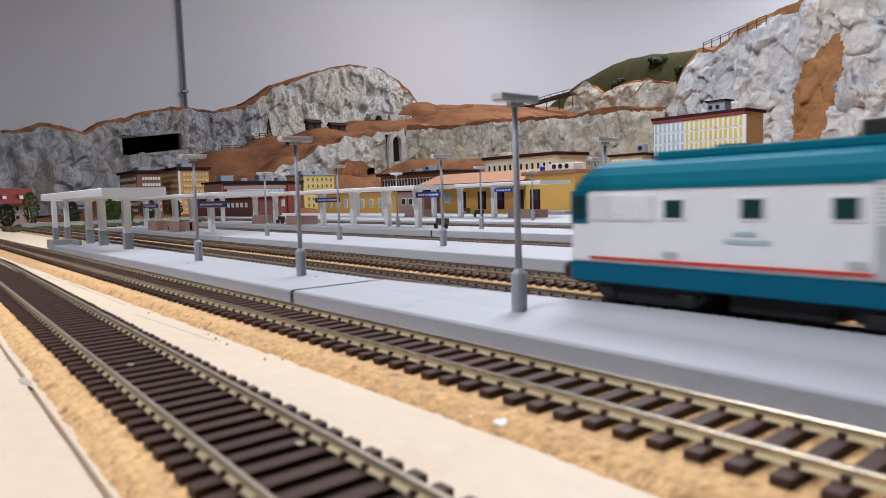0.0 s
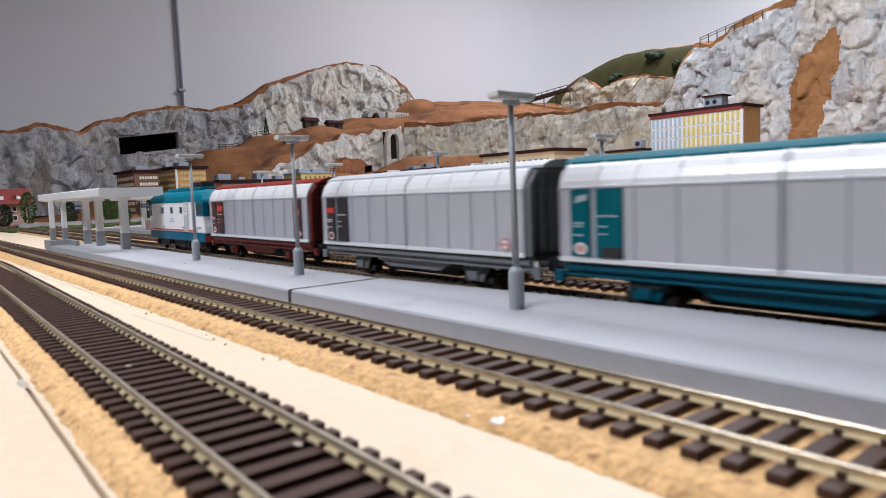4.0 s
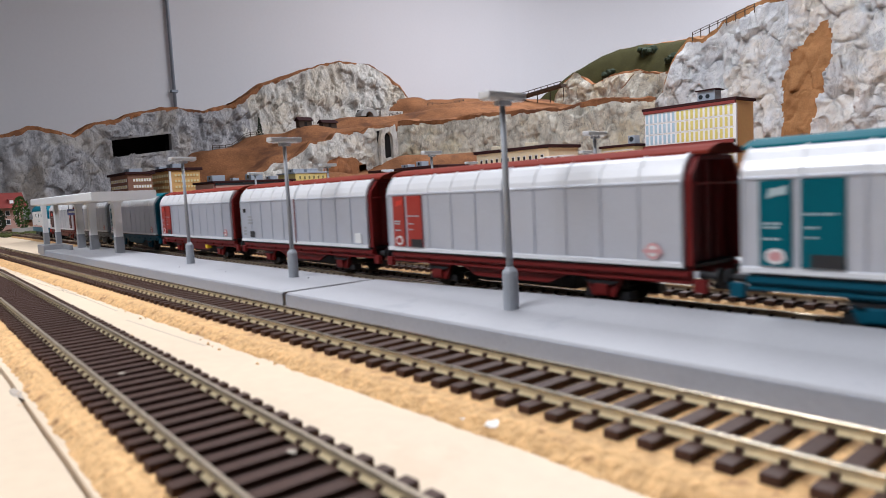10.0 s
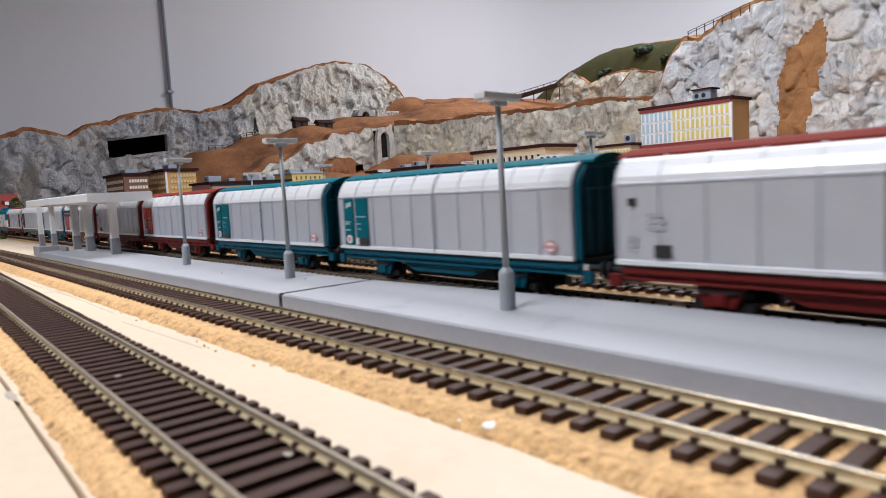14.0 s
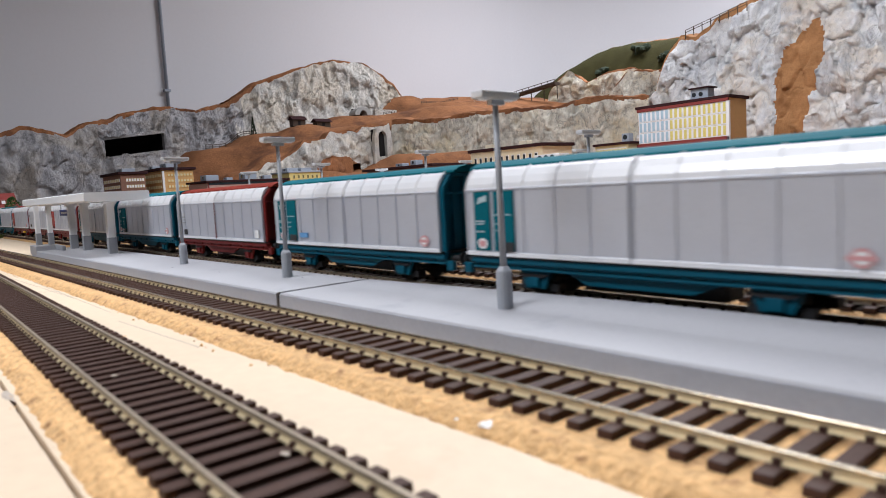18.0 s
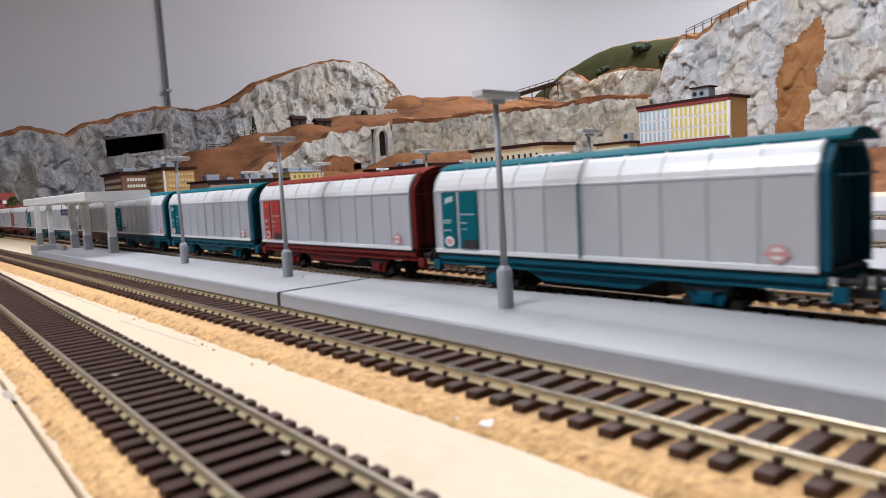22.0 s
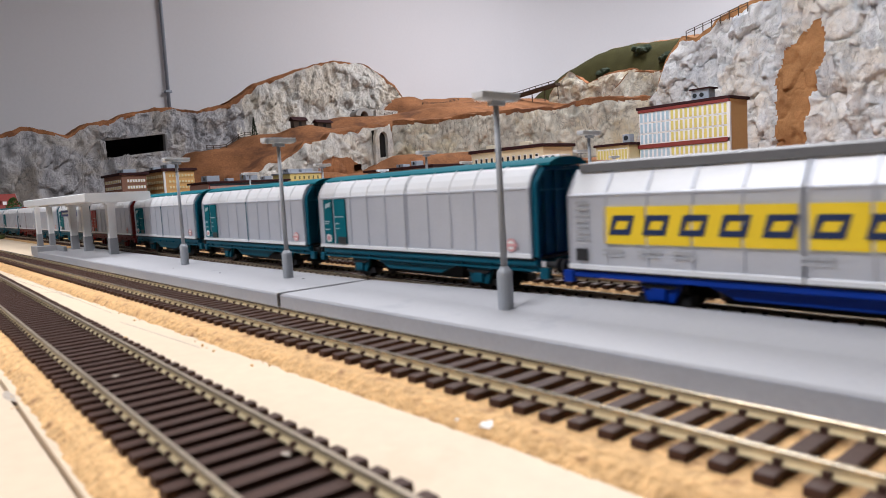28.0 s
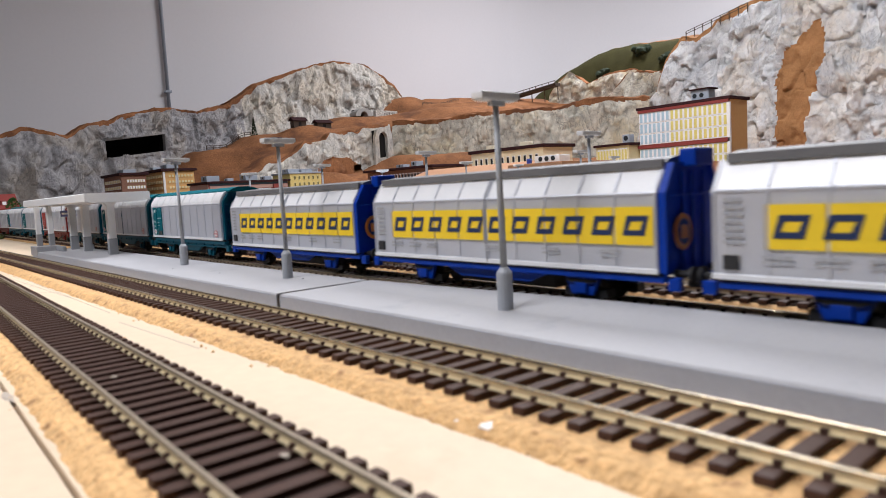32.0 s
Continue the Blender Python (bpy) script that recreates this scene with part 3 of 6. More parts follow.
# ---- canopies ----
def canopy(x0, x1, y0, y1, z0, z1, columns, label, wide=0.009, thick=0.005, group="platform canopies", plinths=False):
    t = thing("platform_canopy", label, "canopy", group)
    cy = (y0 + y1) / 2
    prof = ((y0, z0 + 0.0012), (y0, z1 - 0.0006), (y0 + 0.001, z1), (y1 - 0.001, z1), (y1, z1 - 0.0006), (y1, z0 + 0.0012), (y1 - 0.006, z0), (y0 + 0.006, z0))
    part("roof_slab", prism(bmesh.new(), prof, x0, x1), WHITE, t)
    zm = PLAT_Z + (z0 - PLAT_Z) * 0.31 if plinths else PLAT_Z
    for cx in columns:
        c = part("column", prism(bmesh.new(), ((cx - wide * 0.42, zm), (cx + wide * 0.42, zm), (cx + wide * 0.5, z0), (cx - wide * 0.5, z0)), cy - thick / 2, cy + thick / 2, "y"), WHITE, t)
        if plinths:
            part("plinth", box(bmesh.new(), cx - wide * 0.44, cx + wide * 0.44, cy - thick * 0.56, cy + thick * 0.56, PLAT_Z, zm), PLINTH, c, "grey column plinth")
        part("capital", box(bmesh.new(), cx - wide * 0.55, cx + wide * 0.55, cy - thick * 0.8, cy + thick * 0.8, z0 - 0.002, z0 + 0.0002), WHITE, c)
    return t


canopy(-0.865, -0.598, 0.1375, 0.1880, 0.0550, 0.0628, (-0.627, -0.712, -0.764), "white flat-roofed canopy on broad columns at the platform's end", 0.0076, 0.006, plinths=True)
for cx, cy in ((-0.79, 0.1365), (-0.785, 0.1465)):
    c = thing("canopy_column", "white column with grey plinth at the canopy's end", "column", "canopy end columns")
    part("shaft", box(bmesh.new(), cx - 0.0032, cx + 0.0032, cy - 0.002, cy + 0.002, PLAT_Z + 0.017, 0.0555), WHITE, c)
    part("plinth", box(bmesh.new(), cx - 0.0035, cx + 0.0035, cy - 0.0023, cy + 0.0023, PLAT_Z + 0.005, PLAT_Z + 0.017), PLINTH, c)
canopy(-1.23, -0.77, 0.300, 0.360, 0.0555, 0.0605, (-1.15, -1.09, -1.01, -0.94, -0.872), "long white flat-roofed platform canopy on slim columns", 0.011, 0.006)
canopy(-1.35, -0.64, 0.485, 0.548, 0.0570, 0.0620, (-1.3, -1.15, -1.07, -0.992, -0.91, -0.825, -0.74, -0.674), "long white flat-roofed platform canopy with name signs", 0.009, 0.006)
canopy(-1.30, -0.69, 0.760, 0.830, 0.0620, 0.0675, (-1.25, -1.15, -1.044, -0.987, -0.912, -0.826), "white station canopy before the ochre building", 0.0085, 0.007)


# ---- the low stair block under the first canopy ----
t = thing("stair_parapet", "low grey parapet block round the subway stairs at the platform's end", "parapet")
part("end_block", box(bmesh.new(), -0.803, -0.772, 0.1300, 0.1515, PLAT_Z - 0.004, PLAT_Z + 0.005, 0.0005), PLATFORM, t)
part("wall", box(bmesh.new(), -0.7715, -0.74, 0.147, 0.150, PLAT_Z, PLAT_Z + 0.0048, 0.0004), PLINTH, t)
part("wall", box(bmesh.new(), -0.7715, -0.74, 0.172, 0.175, PLAT_Z, PLAT_Z + 0.0048, 0.0004), PLINTH, t)


# ---- goods wagons (x along the wagon from its leading end, y across, z above the rail head) ----
SIDE = 0.0155
BODY = 0.150


def round_profile(off=0.0):
    """One side of a rounded body, from the sill to the roof strip."""
    return [(-SIDE - off, 0.0150), (-SIDE - off, 0.0398), (-SIDE - off + 0.0004, 0.0418), (-0.0139 - off, 0.0443 + off), (-0.0121 - off, 0.0466 + off), (-0.0095, 0.0483 + off)]


def angular_profile(off=0.0):
    return [(-SIDE - off, 0.0126), (-SIDE - off, 0.0366), (-0.0104 - off, 0.0449 + off)]


def shell_strip(bm, prof, x0, x1, flip=1, thick=0.0009):
    """A bent sheet along x that follows prof."""
    inner = [(y + thick, z - (thick if i > 1 else 0)) for i, (y, z) in enumerate(prof)]
    ring = prof + inner[::-1]
    prism(bm, [(y * flip, z) for y, z in ring], x0, x1)


def wheelset(parent, x):
    bm = bmesh.new()
    for s in (-1, 1):
        a, b = 0.0068 * s, 0.0092 * s
        rod(bm, (0, a, 0), (0, b, 0), 0.0055, 0.0055, 20)
        rod(bm, (0, 0.0062 * s, 0), (0, a, 0), 0.0062, 0.0062, 20)
        rod(bm, (0, b, 0), (0, b + 0.0004 * s, 0), 0.0030, 0.0012, 12)
        for k in range(4):
            c, q = math.cos(k * math.pi / 2) * 0.0038, math.sin(k * math.pi / 2) * 0.0038
            rod(bm, (c, b, q), (c, b + 0.0003 * s, q), 0.0008, 0.0006, 6)
    rod(bm, (0, -0.0068, 0), (0, 0.0068, 0), 0.0012, 0.0012, 8)
    w = part("wheelset", bm, STEEL, parent)
    w.matrix_basis = pose(x, 0, 0.0055)
    return w


def mark_bars(bm, x0, x1, z0, z1, rows, y=-SIDE - 0.0011, seed=1):
    """Rows of small unreadable writing as plain bars."""
    r = random.Random(seed)
    h = (z1 - z0) / rows
    for i in range(rows):
        x = x0
        while x < x1 - 0.0008:
            w = r.uniform(0.0006, 0.0022)
            box(bm, x, min(x1, x + w), y - 0.00012, y, z0 + i * h + h * 0.25, z0 + i * h + h * 0.8)
            x += w + 0.0005


def wagon(label, frame_mat, roof_mat, style="panel", panel_mat=None, angular=False, centre_post=False):
    t = thing("goods_wagon", label, "wagon", "wagons of the goods train")
    prof = angular_profile if angular else round_profile
    SILL, SHOULDER, TOP = prof()[0][1], prof()[1][1], prof()[-1][1]
    lift = SHOULDER - 0.0368
    mid = BODY * 0.497
    for flip in (1, -1):
        for x0, x1, n in ((-0.0012, mid - 0.0003, 5), (mid + 0.0003, BODY - 0.0014, 5)):
            bm = bmesh.new()
            shell_strip(bm, prof(0.0), x0, x1, flip)
            door = part("sliding_door", bm, [SILVER, SILVERLIT], t, "silver-grey ribbed sliding side")
            # light from above is put into the colour: paler above the shoulder
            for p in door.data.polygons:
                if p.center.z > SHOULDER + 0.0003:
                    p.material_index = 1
            # pressed ribs down the sheet, a rail along its foot and one along its shoulder
            for k in range(n + 1):
                x = x0 + 0.0006 + (x1 - x0 - 0.0012) * k / n
                side = [(-SIDE - 0.0001, SILL + 0.001), (-SIDE - 0.0001, SHOULDER - 0.0004), (-SIDE - 0.00045, SHOULDER - 0.0008), (-SIDE - 0.00045, SILL + 0.0014)]
                part("rib", prism(bmesh.new(), [(y * flip, z) for y, z in side], x - 0.00035, x + 0.00035), SILVER, door)
                if not angular:
                    curve = prof(0.0)[1:]
                    top = curve + [(q - 0.0003, z + 0.0002) for q, z in curve[::-1]]
                    part("roof_rib", prism(bmesh.new(), [(q * flip, z) for q, z in top], x - 0.0003, x + 0.0003), SILVERLIT, door)
                if angular:
                    a, b = prof(0.0)[-2], prof(0.0)[-1]
                    top = [(a[0] + 0.0002, a[1] + 0.0007), (b[0], b[1]), (b[0] - 0.0001, b[1] + 0.00035), (a[0] - 0.00005, a[1] + 0.001)]
                    part("roof_rib", prism(bmesh.new(), [(y * flip, z) for y, z in top], x - 0.0003, x + 0.0003), SILVER, door)
            part("foot_rail", prism(bmesh.new(), [(y * flip, z) for y, z in ((-SIDE, SILL - 0.0004), (-SIDE - 0.0006, SILL - 0.0004), (-SIDE - 0.0006, SILL + 0.0009), (-SIDE, SILL + 0.0012))], x0, x1), SILVERLIT, door)
            part("shoulder_rail", prism(bmesh.new(), [(y * flip, z) for y, z in ((-SIDE, SHOULDER - 0.0006), (-SIDE - 0.0004, SHOULDER - 0.0005), (-SIDE - 0.0004, SHOULDER + 0.0001), (-SIDE + 0.0002, SHOULDER + 0.0004))], x0, x1), SILVER, door)
    if centre_post:
        part("centre_post", prism(bmesh.new(), [(-SIDE - 0.0006, SILL), (-SIDE - 0.0006, SHOULDER), (-SIDE - 0.0001, SHOULDER), (-SIDE - 0.0001, SILL)], mid - 0.0006, mid + 0.0006), frame_mat, t)
    # roof strip
    if angular:
        rp = [(-0.0108, 0.0447), (-0.0112, 0.0454), (-0.009, 0.0466), (-0.004, 0.0476), (0.004, 0.0476), (0.009, 0.0466), (0.0112, 0.0454), (0.0108, 0.0447)]
        roof = part("roof", prism(bmesh.new(), rp, 0.001, BODY - 0.001), roof_mat, t)
        for s in (-1, 1):
            part("roof_rail", prism(bmesh.new(), [(s * 0.0106, 0.0440), (s * 0.0120, 0.0440), (s * 0.0120, 0.0466), (s * 0.0106, 0.0468)], 0.0015, BODY - 0.0015), DARKROOF, roof, "dark grey roof edge")
    else:
        rp = [(y, z + 0.0032) for y, z in ((-0.0106, 0.0443), (-0.0104, 0.0452), (-0.007, 0.0466), (-0.003, 0.0474), (0.003, 0.0474), (0.007, 0.0466), (0.0104, 0.0452), (0.0106, 0.0443))]
        part("roof", prism(bmesh.new(), rp, -0.0030, BODY + 0.0040), roof_mat, t)
    # end walls: a plate with an outer rim, set back inside it
    for x0, sgn in ((0.0, -1), (BODY, 1)):
        pr = prof(0.0005 if sgn > 0 and angular else -0.0011)
        full = pr + [(-y, z) for y, z in pr[::-1]]
        bm = bmesh.new()
        xe = x0 - sgn * (0.0 if angular else 0.0045)
        prism(bm, full, xe - 0.0007, xe + 0.0007)
        end = part("end_wall", bm, frame_mat, t)
        rim = bmesh.new()
        inset = [(y * 0.91, z if z < 0.02 else z * 0.978 - 0.0002) for y, z in full]
        ring_o = full
        for i in range(len(full) - 1):
            a, b, c, d = ring_o[i], ring_o[i + 1], inset[i + 1], inset[i]
            xs = (x0 + sgn * 0.0007, x0 + sgn * 0.0018) if angular else (x0 - 0.0045 * sgn, x0 + sgn * 0.0008)
            v = [rim.verts.new((x, q[0], q[1])) for x in xs for q in (a, b, c, d)]
            for f in ((3, 2, 1, 0), (4, 5, 6, 7), (0, 1, 5, 4), (1, 2, 6, 5), (2, 3, 7, 6), (3, 0, 4, 7)):
                rim.faces.new([v[j] for j in f])
        part("end_frame", rim, frame_mat, end)
        for y in (-0.006, 0.0, 0.006):
            boxpart("stanchion", (xe + sgn * 0.0011 - (0.0007 if sgn < 0 else 0), xe + sgn * 0.0011 + (0.0007 if sgn > 0 else 0), y - 0.0005, y + 0.0005, SILL, TOP - 0.002), frame_mat, end)
        rod_bm = rod(bmesh.new(), (x0 + sgn * 0.0024, -0.014, SHOULDER - 0.001), (x0 + sgn * 0.0024, 0.014, SHOULDER - 0.001), 0.0003, 0.0003, 6)
        part("grab_rail", rod_bm, frame_mat, end)
        if angular and sgn > 0:
            boxpart("end_cowl", (min(x0, x0 + sgn * 0.0055), max(x0, x0 + sgn * 0.0055), -0.0055, 0.0055, 0.0440, 0.0495), frame_mat, end, bevel=0.0008)
            turn = [2 * math.pi * k / 24 for k in range(24)]
            part("emblem", prism(bmesh.new(), [(-0.0068 + math.cos(a) * 0.0048, 0.0245 + math.sin(a) * 0.0056) for a in turn], x0 + sgn * 0.0016, x0 + sgn * 0.0020), ORANGE, end, "orange ring emblem")
            part("emblem_field", prism(bmesh.new(), [(-0.0068 + math.cos(a) * 0.0034, 0.0245 + math.sin(a) * 0.0040) for a in turn], x0 + sgn * 0.0020, x0 + sgn * 0.0022), NAVY, end, "dark emblem field")
            part("emblem_core", prism(bmesh.new(), [(-0.0086, 0.0225), (-0.0050, 0.0225), (-0.0050, 0.0265), (-0.0086, 0.0265)], x0 + sgn * 0.0022, x0 + sgn * 0.0024), ORANGE, end, "orange emblem core")
        # buffers, coupling
        for y in (-0.0101, 0.0101):
            bm = bmesh.new()
            rod(bm, (x0 + sgn * 0.001, y, 0.0120), (x0 + sgn * 0.0066, y, 0.0120), 0.0013, 0.0010, 10)
            rod(bm, (x0 + sgn * 0.0066, y, 0.0120), (x0 + sgn * 0.0074, y, 0.0120), 0.0026, 0.0026, 14)
            part("buffer", bm, BLACK, t, smooth=False)
        boxpart("coupler", (min(x0, x0 + sgn * 0.0082), max(x0, x0 + sgn * 0.0082), -0.0022, 0.0022, 0.0068, 0.0086), BLACK, t, "black plastic loop coupler", 0.0004)
        boxpart("end_step", (x0 + sgn * 0.003 - 0.002, x0 + sgn * 0.003 + 0.002, -0.0146, -0.0124, 0.0072, 0.0112), frame_mat, t, bevel=0.0003)
    # underframe
    part("floor", box(bmesh.new(), 0.0012, BODY - 0.0012, -0.0148, 0.0148, SILL - 0.0012, SILL - 0.0002), BLACK, t)
    for s in (-1, 1):
        y0, y1 = sorted((s * 0.0134, s * 0.0122))
        bar = part("sole_bar", box(bmesh.new(), 0.0, BODY, y0, y1, 0.0102, SILL - 0.0004), frame_mat, t)
        part("flange", box(bmesh.new(), 0.0, BODY, *sorted((s * 0.0122, s * 0.0144)), 0.0096, 0.0104, 0.0002), frame_mat, bar)
        part("lip", box(bmesh.new(), 0.0, BODY, *sorted((s * 0.0122, s * 0.0149)), SILL - 0.0032, SILL - 0.0013, 0.0002), frame_mat, bar)
        for k in range(9):
            sx = 0.008 + k * (BODY - 0.016) / 8
            part("gusset", prism(bmesh.new(), [(s * 0.0134, SILL - 0.0016), (s * 0.0140, SILL - 0.0032), (s * 0.0141, 0.0104), (s * 0.0134, 0.0104)], sx - 0.0004, sx + 0.0004), frame_mat, bar)
        part("truss", prism(bmesh.new(), [(0.044, 0.0100), (0.104, 0.0100), (0.093, 0.0058), (0.055, 0.0058)], s * 0.0124, s * 0.0116, "y"), frame_mat, t)
        for wx in (0.031, 0.117):
            bm = bmesh.new()
            prism(bm, [(wx - 0.0078, 0.0102), (wx + 0.0078, 0.0102), (wx + 0.0045, 0.0030), (wx - 0.0045, 0.0030)], s * 0.0108, s * 0.0124, "y", 0.0003)
            br = part("axle_guard", bm, frame_mat, t)
            bm = box(bmesh.new(), wx - 0.0025, wx + 0.0025, *sorted((s * 0.0124, s * 0.0136)), 0.0036, 0.0074, 0.0004)
            part("axle_box", bm, frame_mat, br)
            for k in range(3):
                boxpart("spring_leaf", (wx - 0.0068 + k * 0.0012, wx + 0.0068 - k * 0.0012, *sorted((s * 0.0125, s * 0.0134)), 0.0076 + k * -0.0004 + 0.0004, 0.0079 + k * -0.0004 + 0.0004), BLACK, br)
        boxpart("brake_beam", (0.022, 0.040, *sorted((s * 0.0060, s * 0.0105)), 0.0022, 0.0050), BLACK, t)
        boxpart("brake_beam", (0.108, 0.126, *sorted((s * 0.0060, s * 0.0105)), 0.0022, 0.0050), BLACK, t)
        part("brake_tank", rod(bmesh.new(), (0.06, s * 0.004, 0.0078), (0.086, s * 0.004, 0.0078), 0.0022, 0.0022, 10), BLACK, t)
    # black box added to hide the bright bed behind the wagon
    boxpart("underfloor_gear", (0.048, 0.100, -0.0060, 0.0060, 0.0030, 0.0096), BLACK, t, "added black box that hides the bed behind", 0.0006)
    wheelset(t, 0.031)
    wheelset(t, 0.117)
    # markings on both sides are alike; the near side is the one on show
    y = -SIDE - 0.0006
    ring = [(math.cos(i * math.pi / 6), math.sin(i * math.pi / 6)) for i in range(12)]
    if style in ("panel", "brown", "grey"):
        for k, (a, b) in enumerate(((0.0042, 0.0124), (0.0147, 0.0250))):
            pan = boxpart("marking_panel", (a, b, y - 0.0002, y + 0.0004, 0.0166, 0.0389), panel_mat, t, "coloured marking panel")
            bm = bmesh.new()
            if k == 0:
                mark_bars(bm, a + 0.001, b - 0.0025, 0.0262, 0.0282, 2, y - 0.0002, 5)
                mark_bars(bm, a + 0.001, b - 0.003, 0.0232, 0.0242, 1, y - 0.0002, 6)
            else:
                mark_bars(bm, a + 0.0008, b - 0.0012, 0.0296, 0.0306, 1, y - 0.0002, 9)
                mark_bars(bm, a + 0.001, b - 0.005, 0.0262, 0.0272, 1, y - 0.0002, 10)
                mark_bars(bm, a + 0.001, b - 0.006, 0.0238, 0.0246, 1, y - 0.0002, 12)
            tagged(part("lettering", bm, WHITEMARK if style != "panel" else PALEMARK, pan), "small pale unreadable lettering", kind="stuff")
            if k == 0:
                part("emblem", prism(bmesh.new(), [(0.0084 + c * 0.0027, 0.0192 + q * 0.0021) for c, q in ring], y - 0.0002, y - 0.00035, "y"), WHITEMARK, pan, "pale round emblem")
                part("emblem_core", prism(bmesh.new(), [(0.0084 + c * 0.0019, 0.0192 + q * 0.0013) for c, q in ring], y - 0.00036, y - 0.00045, "y"), PINKMARK if panel_mat is TEALROOF else REDPANEL, pan)
                if style == "panel":
                    part("logo", prism(bmesh.new(), [(0.0062, 0.0342), (0.0086, 0.0350), (0.0112, 0.0352), (0.0116, 0.0376), (0.0090, 0.0370), (0.0070, 0.0368)], y - 0.0002, y - 0.0004, "y"), PALEMARK if panel_mat is TEALROOF else REDMARK, pan, "plain pale logo shape")
                if style == "grey":
                    boxpart("red_flash", (a, b, y - 0.0005, y - 0.0002, 0.0312, 0.0338), REDMARK, pan)
            else:
                boxpart("data_square", (b - 0.0078, b, y - 0.00045, y - 0.0002, 0.0166, 0.0200), BLACKMARK, pan, "black data square")
                if style == "brown":
                    boxpart("red_flash", (a + 0.001, b - 0.001, y - 0.0005, y - 0.0002, 0.0325, 0.0360), REDMARK, pan)
        mark = part("warning_mark", prism(bmesh.new(), [(BODY - 0.0112 + c * 0.0027, 0.0192 + q * 0.0025) for c, q in ring], y + 0.0002, y - 0.0001, "y"), PINKMARK, t, "small pale red ring mark")
        part("mark_field", prism(bmesh.new(), [(BODY - 0.0112 + c * 0.0019, 0.0192 + q * 0.0017) for c, q in ring], y - 0.0001, y - 0.0002, "y"), WHITEMARK, mark)
        boxpart("mark_bar", (BODY - 0.0145, BODY - 0.0079, y - 0.0003, y - 0.0002, 0.0186, 0.0198), PINKMARK, mark)
    if style == "brown":
        pan = boxpart("marking_panel", (BODY - 0.0180, BODY - 0.0085, y - 0.0002, y + 0.0004, 0.0166, 0.0389), panel_mat, t, "brown marking panel")
        boxpart("emblem", (BODY - 0.0160, BODY - 0.0105, y - 0.0005, y - 0.0002, 0.0292, 0.0330), PINKMARK, pan)
    if style == "plain":
        boxpart("data_square", (0.0130, 0.0185, y - 0.0002, y + 0.0004, 0.0172, 0.0210), BLACKMARK, t, "black data square")
        bm = bmesh.new()
        boxpart("maker_mark", (0.0040, 0.0064, y - 0.0002, y + 0.0004, 0.0328, 0.0352), BLACKMARK, t, "small black plain mark")
        mark_bars(bm, 0.0035, 0.0070, 0.0180, 0.0240, 3, y + 0.0001, 17)
        mark_bars(bm, 0.0105, 0.0170, 0.0250, 0.0310, 3, y + 0.0001, 8)
        tagged(part("lettering", bm, GREYROOF, t), "small grey unreadable lettering", kind="stuff")
        boxpart("white_label", (BODY - 0.0125, BODY - 0.0070, y - 0.0002, y + 0.0004, 0.0170, 0.0218), WHITEMARK, t)
    if style == "band":
        for k in range(10):
            half = k // 5
            d0, d1 = ((-0.0012, mid - 0.0003), (mid + 0.0003, BODY - 0.0014))[half]
            a, b = (d0 + 0.0006 + (d1 - d0 - 0.0012) * (k % 5 + i) / 5 for i in (0, 1))
            boxpart("yellow_band", (max(a + 0.00045, 0.0138), b - 0.00045, y - 0.0002, y + 0.0004, 0.0209, 0.0326), YELLOW, t, "bright yellow band across the side")
        # the maker's lettering as plain slanted shapes
        xs = [0.0158 + i * 0.0121 for i in range(11)]
        for i, x in enumerate(xs):
            bm = bmesh.new()
            w, lo, hi, k = 0.0078, 0.0238, 0.0299, 0.0017
            o = [(x, lo), (x + w, lo), (x + w + k, hi), (x + k, hi)]
            s = 0.0017
            n_ = [(x + s + 0.0002, lo + s), (x + w - s + 0.0002, lo + s), (x + w - s + k - 0.0002, hi - s), (x + s + k - 0.0002, hi - s)]
            for j in range(4):
                prism(bm, [o[j], o[(j + 1) % 4], n_[(j + 1) % 4], n_[j]], y - 0.0002, y - 0.0004, "y")
            part("block_shape", bm, NAVY, t, "navy slanted block on the yellow band")
        pan = boxpart("data_square", (0.0022, 0.0066, y - 0.0002, y + 0.0004, 0.0150, 0.0190), BLACKMARK, t, "black data square")
        bm = bmesh.new()
        mark_bars(bm, 0.0024, 0.0078, 0.0215, 0.0350, 7, y + 0.0001, 11)
        for a in (0.013, 0.026, 0.038, 0.074, 0.103, 0.128):
            mark_bars(bm, a, a + 0.008, 0.0165, 0.0195, 2, y + 0.0001, int(a * 1000))
        tagged(part("lettering", bm, GREYROOF, t), "small grey unreadable lettering", kind="stuff")
    return t


PITCH = 0.1670
kinds = {
    "teal": wagon("silver sliding-side goods wagon with teal roof, ends and underframe", TEAL, TEALROOF, "panel", TEALROOF, centre_post=True),
    "teal_even": wagon("silver sliding-side goods wagon, teal ends, no middle post", TEAL, TEALROOF, "panel", TEALROOF),
    "red": wagon("silver sliding-side goods wagon with oxide red roof and red panels", RED, REDROOF, "panel", REDPANEL),
    "plain": wagon("silver sliding-side goods wagon with oxide red roof, no panels", RED, REDROOF, "plain", centre_post=True),
    "brown": wagon("silver sliding-side goods wagon with brown roof and brown panels", BROWN, REDROOF, "brown", BROWNPANEL),
    "grey": wagon("silver sliding-side goods wagon with grey roof and dark grey frame", GREYWAG, GREYROOF, "grey", BLACKMARK),
    "band": wagon("silver goods wagon with yellow side band and blue ends", BLUE, DARKROOF, "band", angular=True),
}
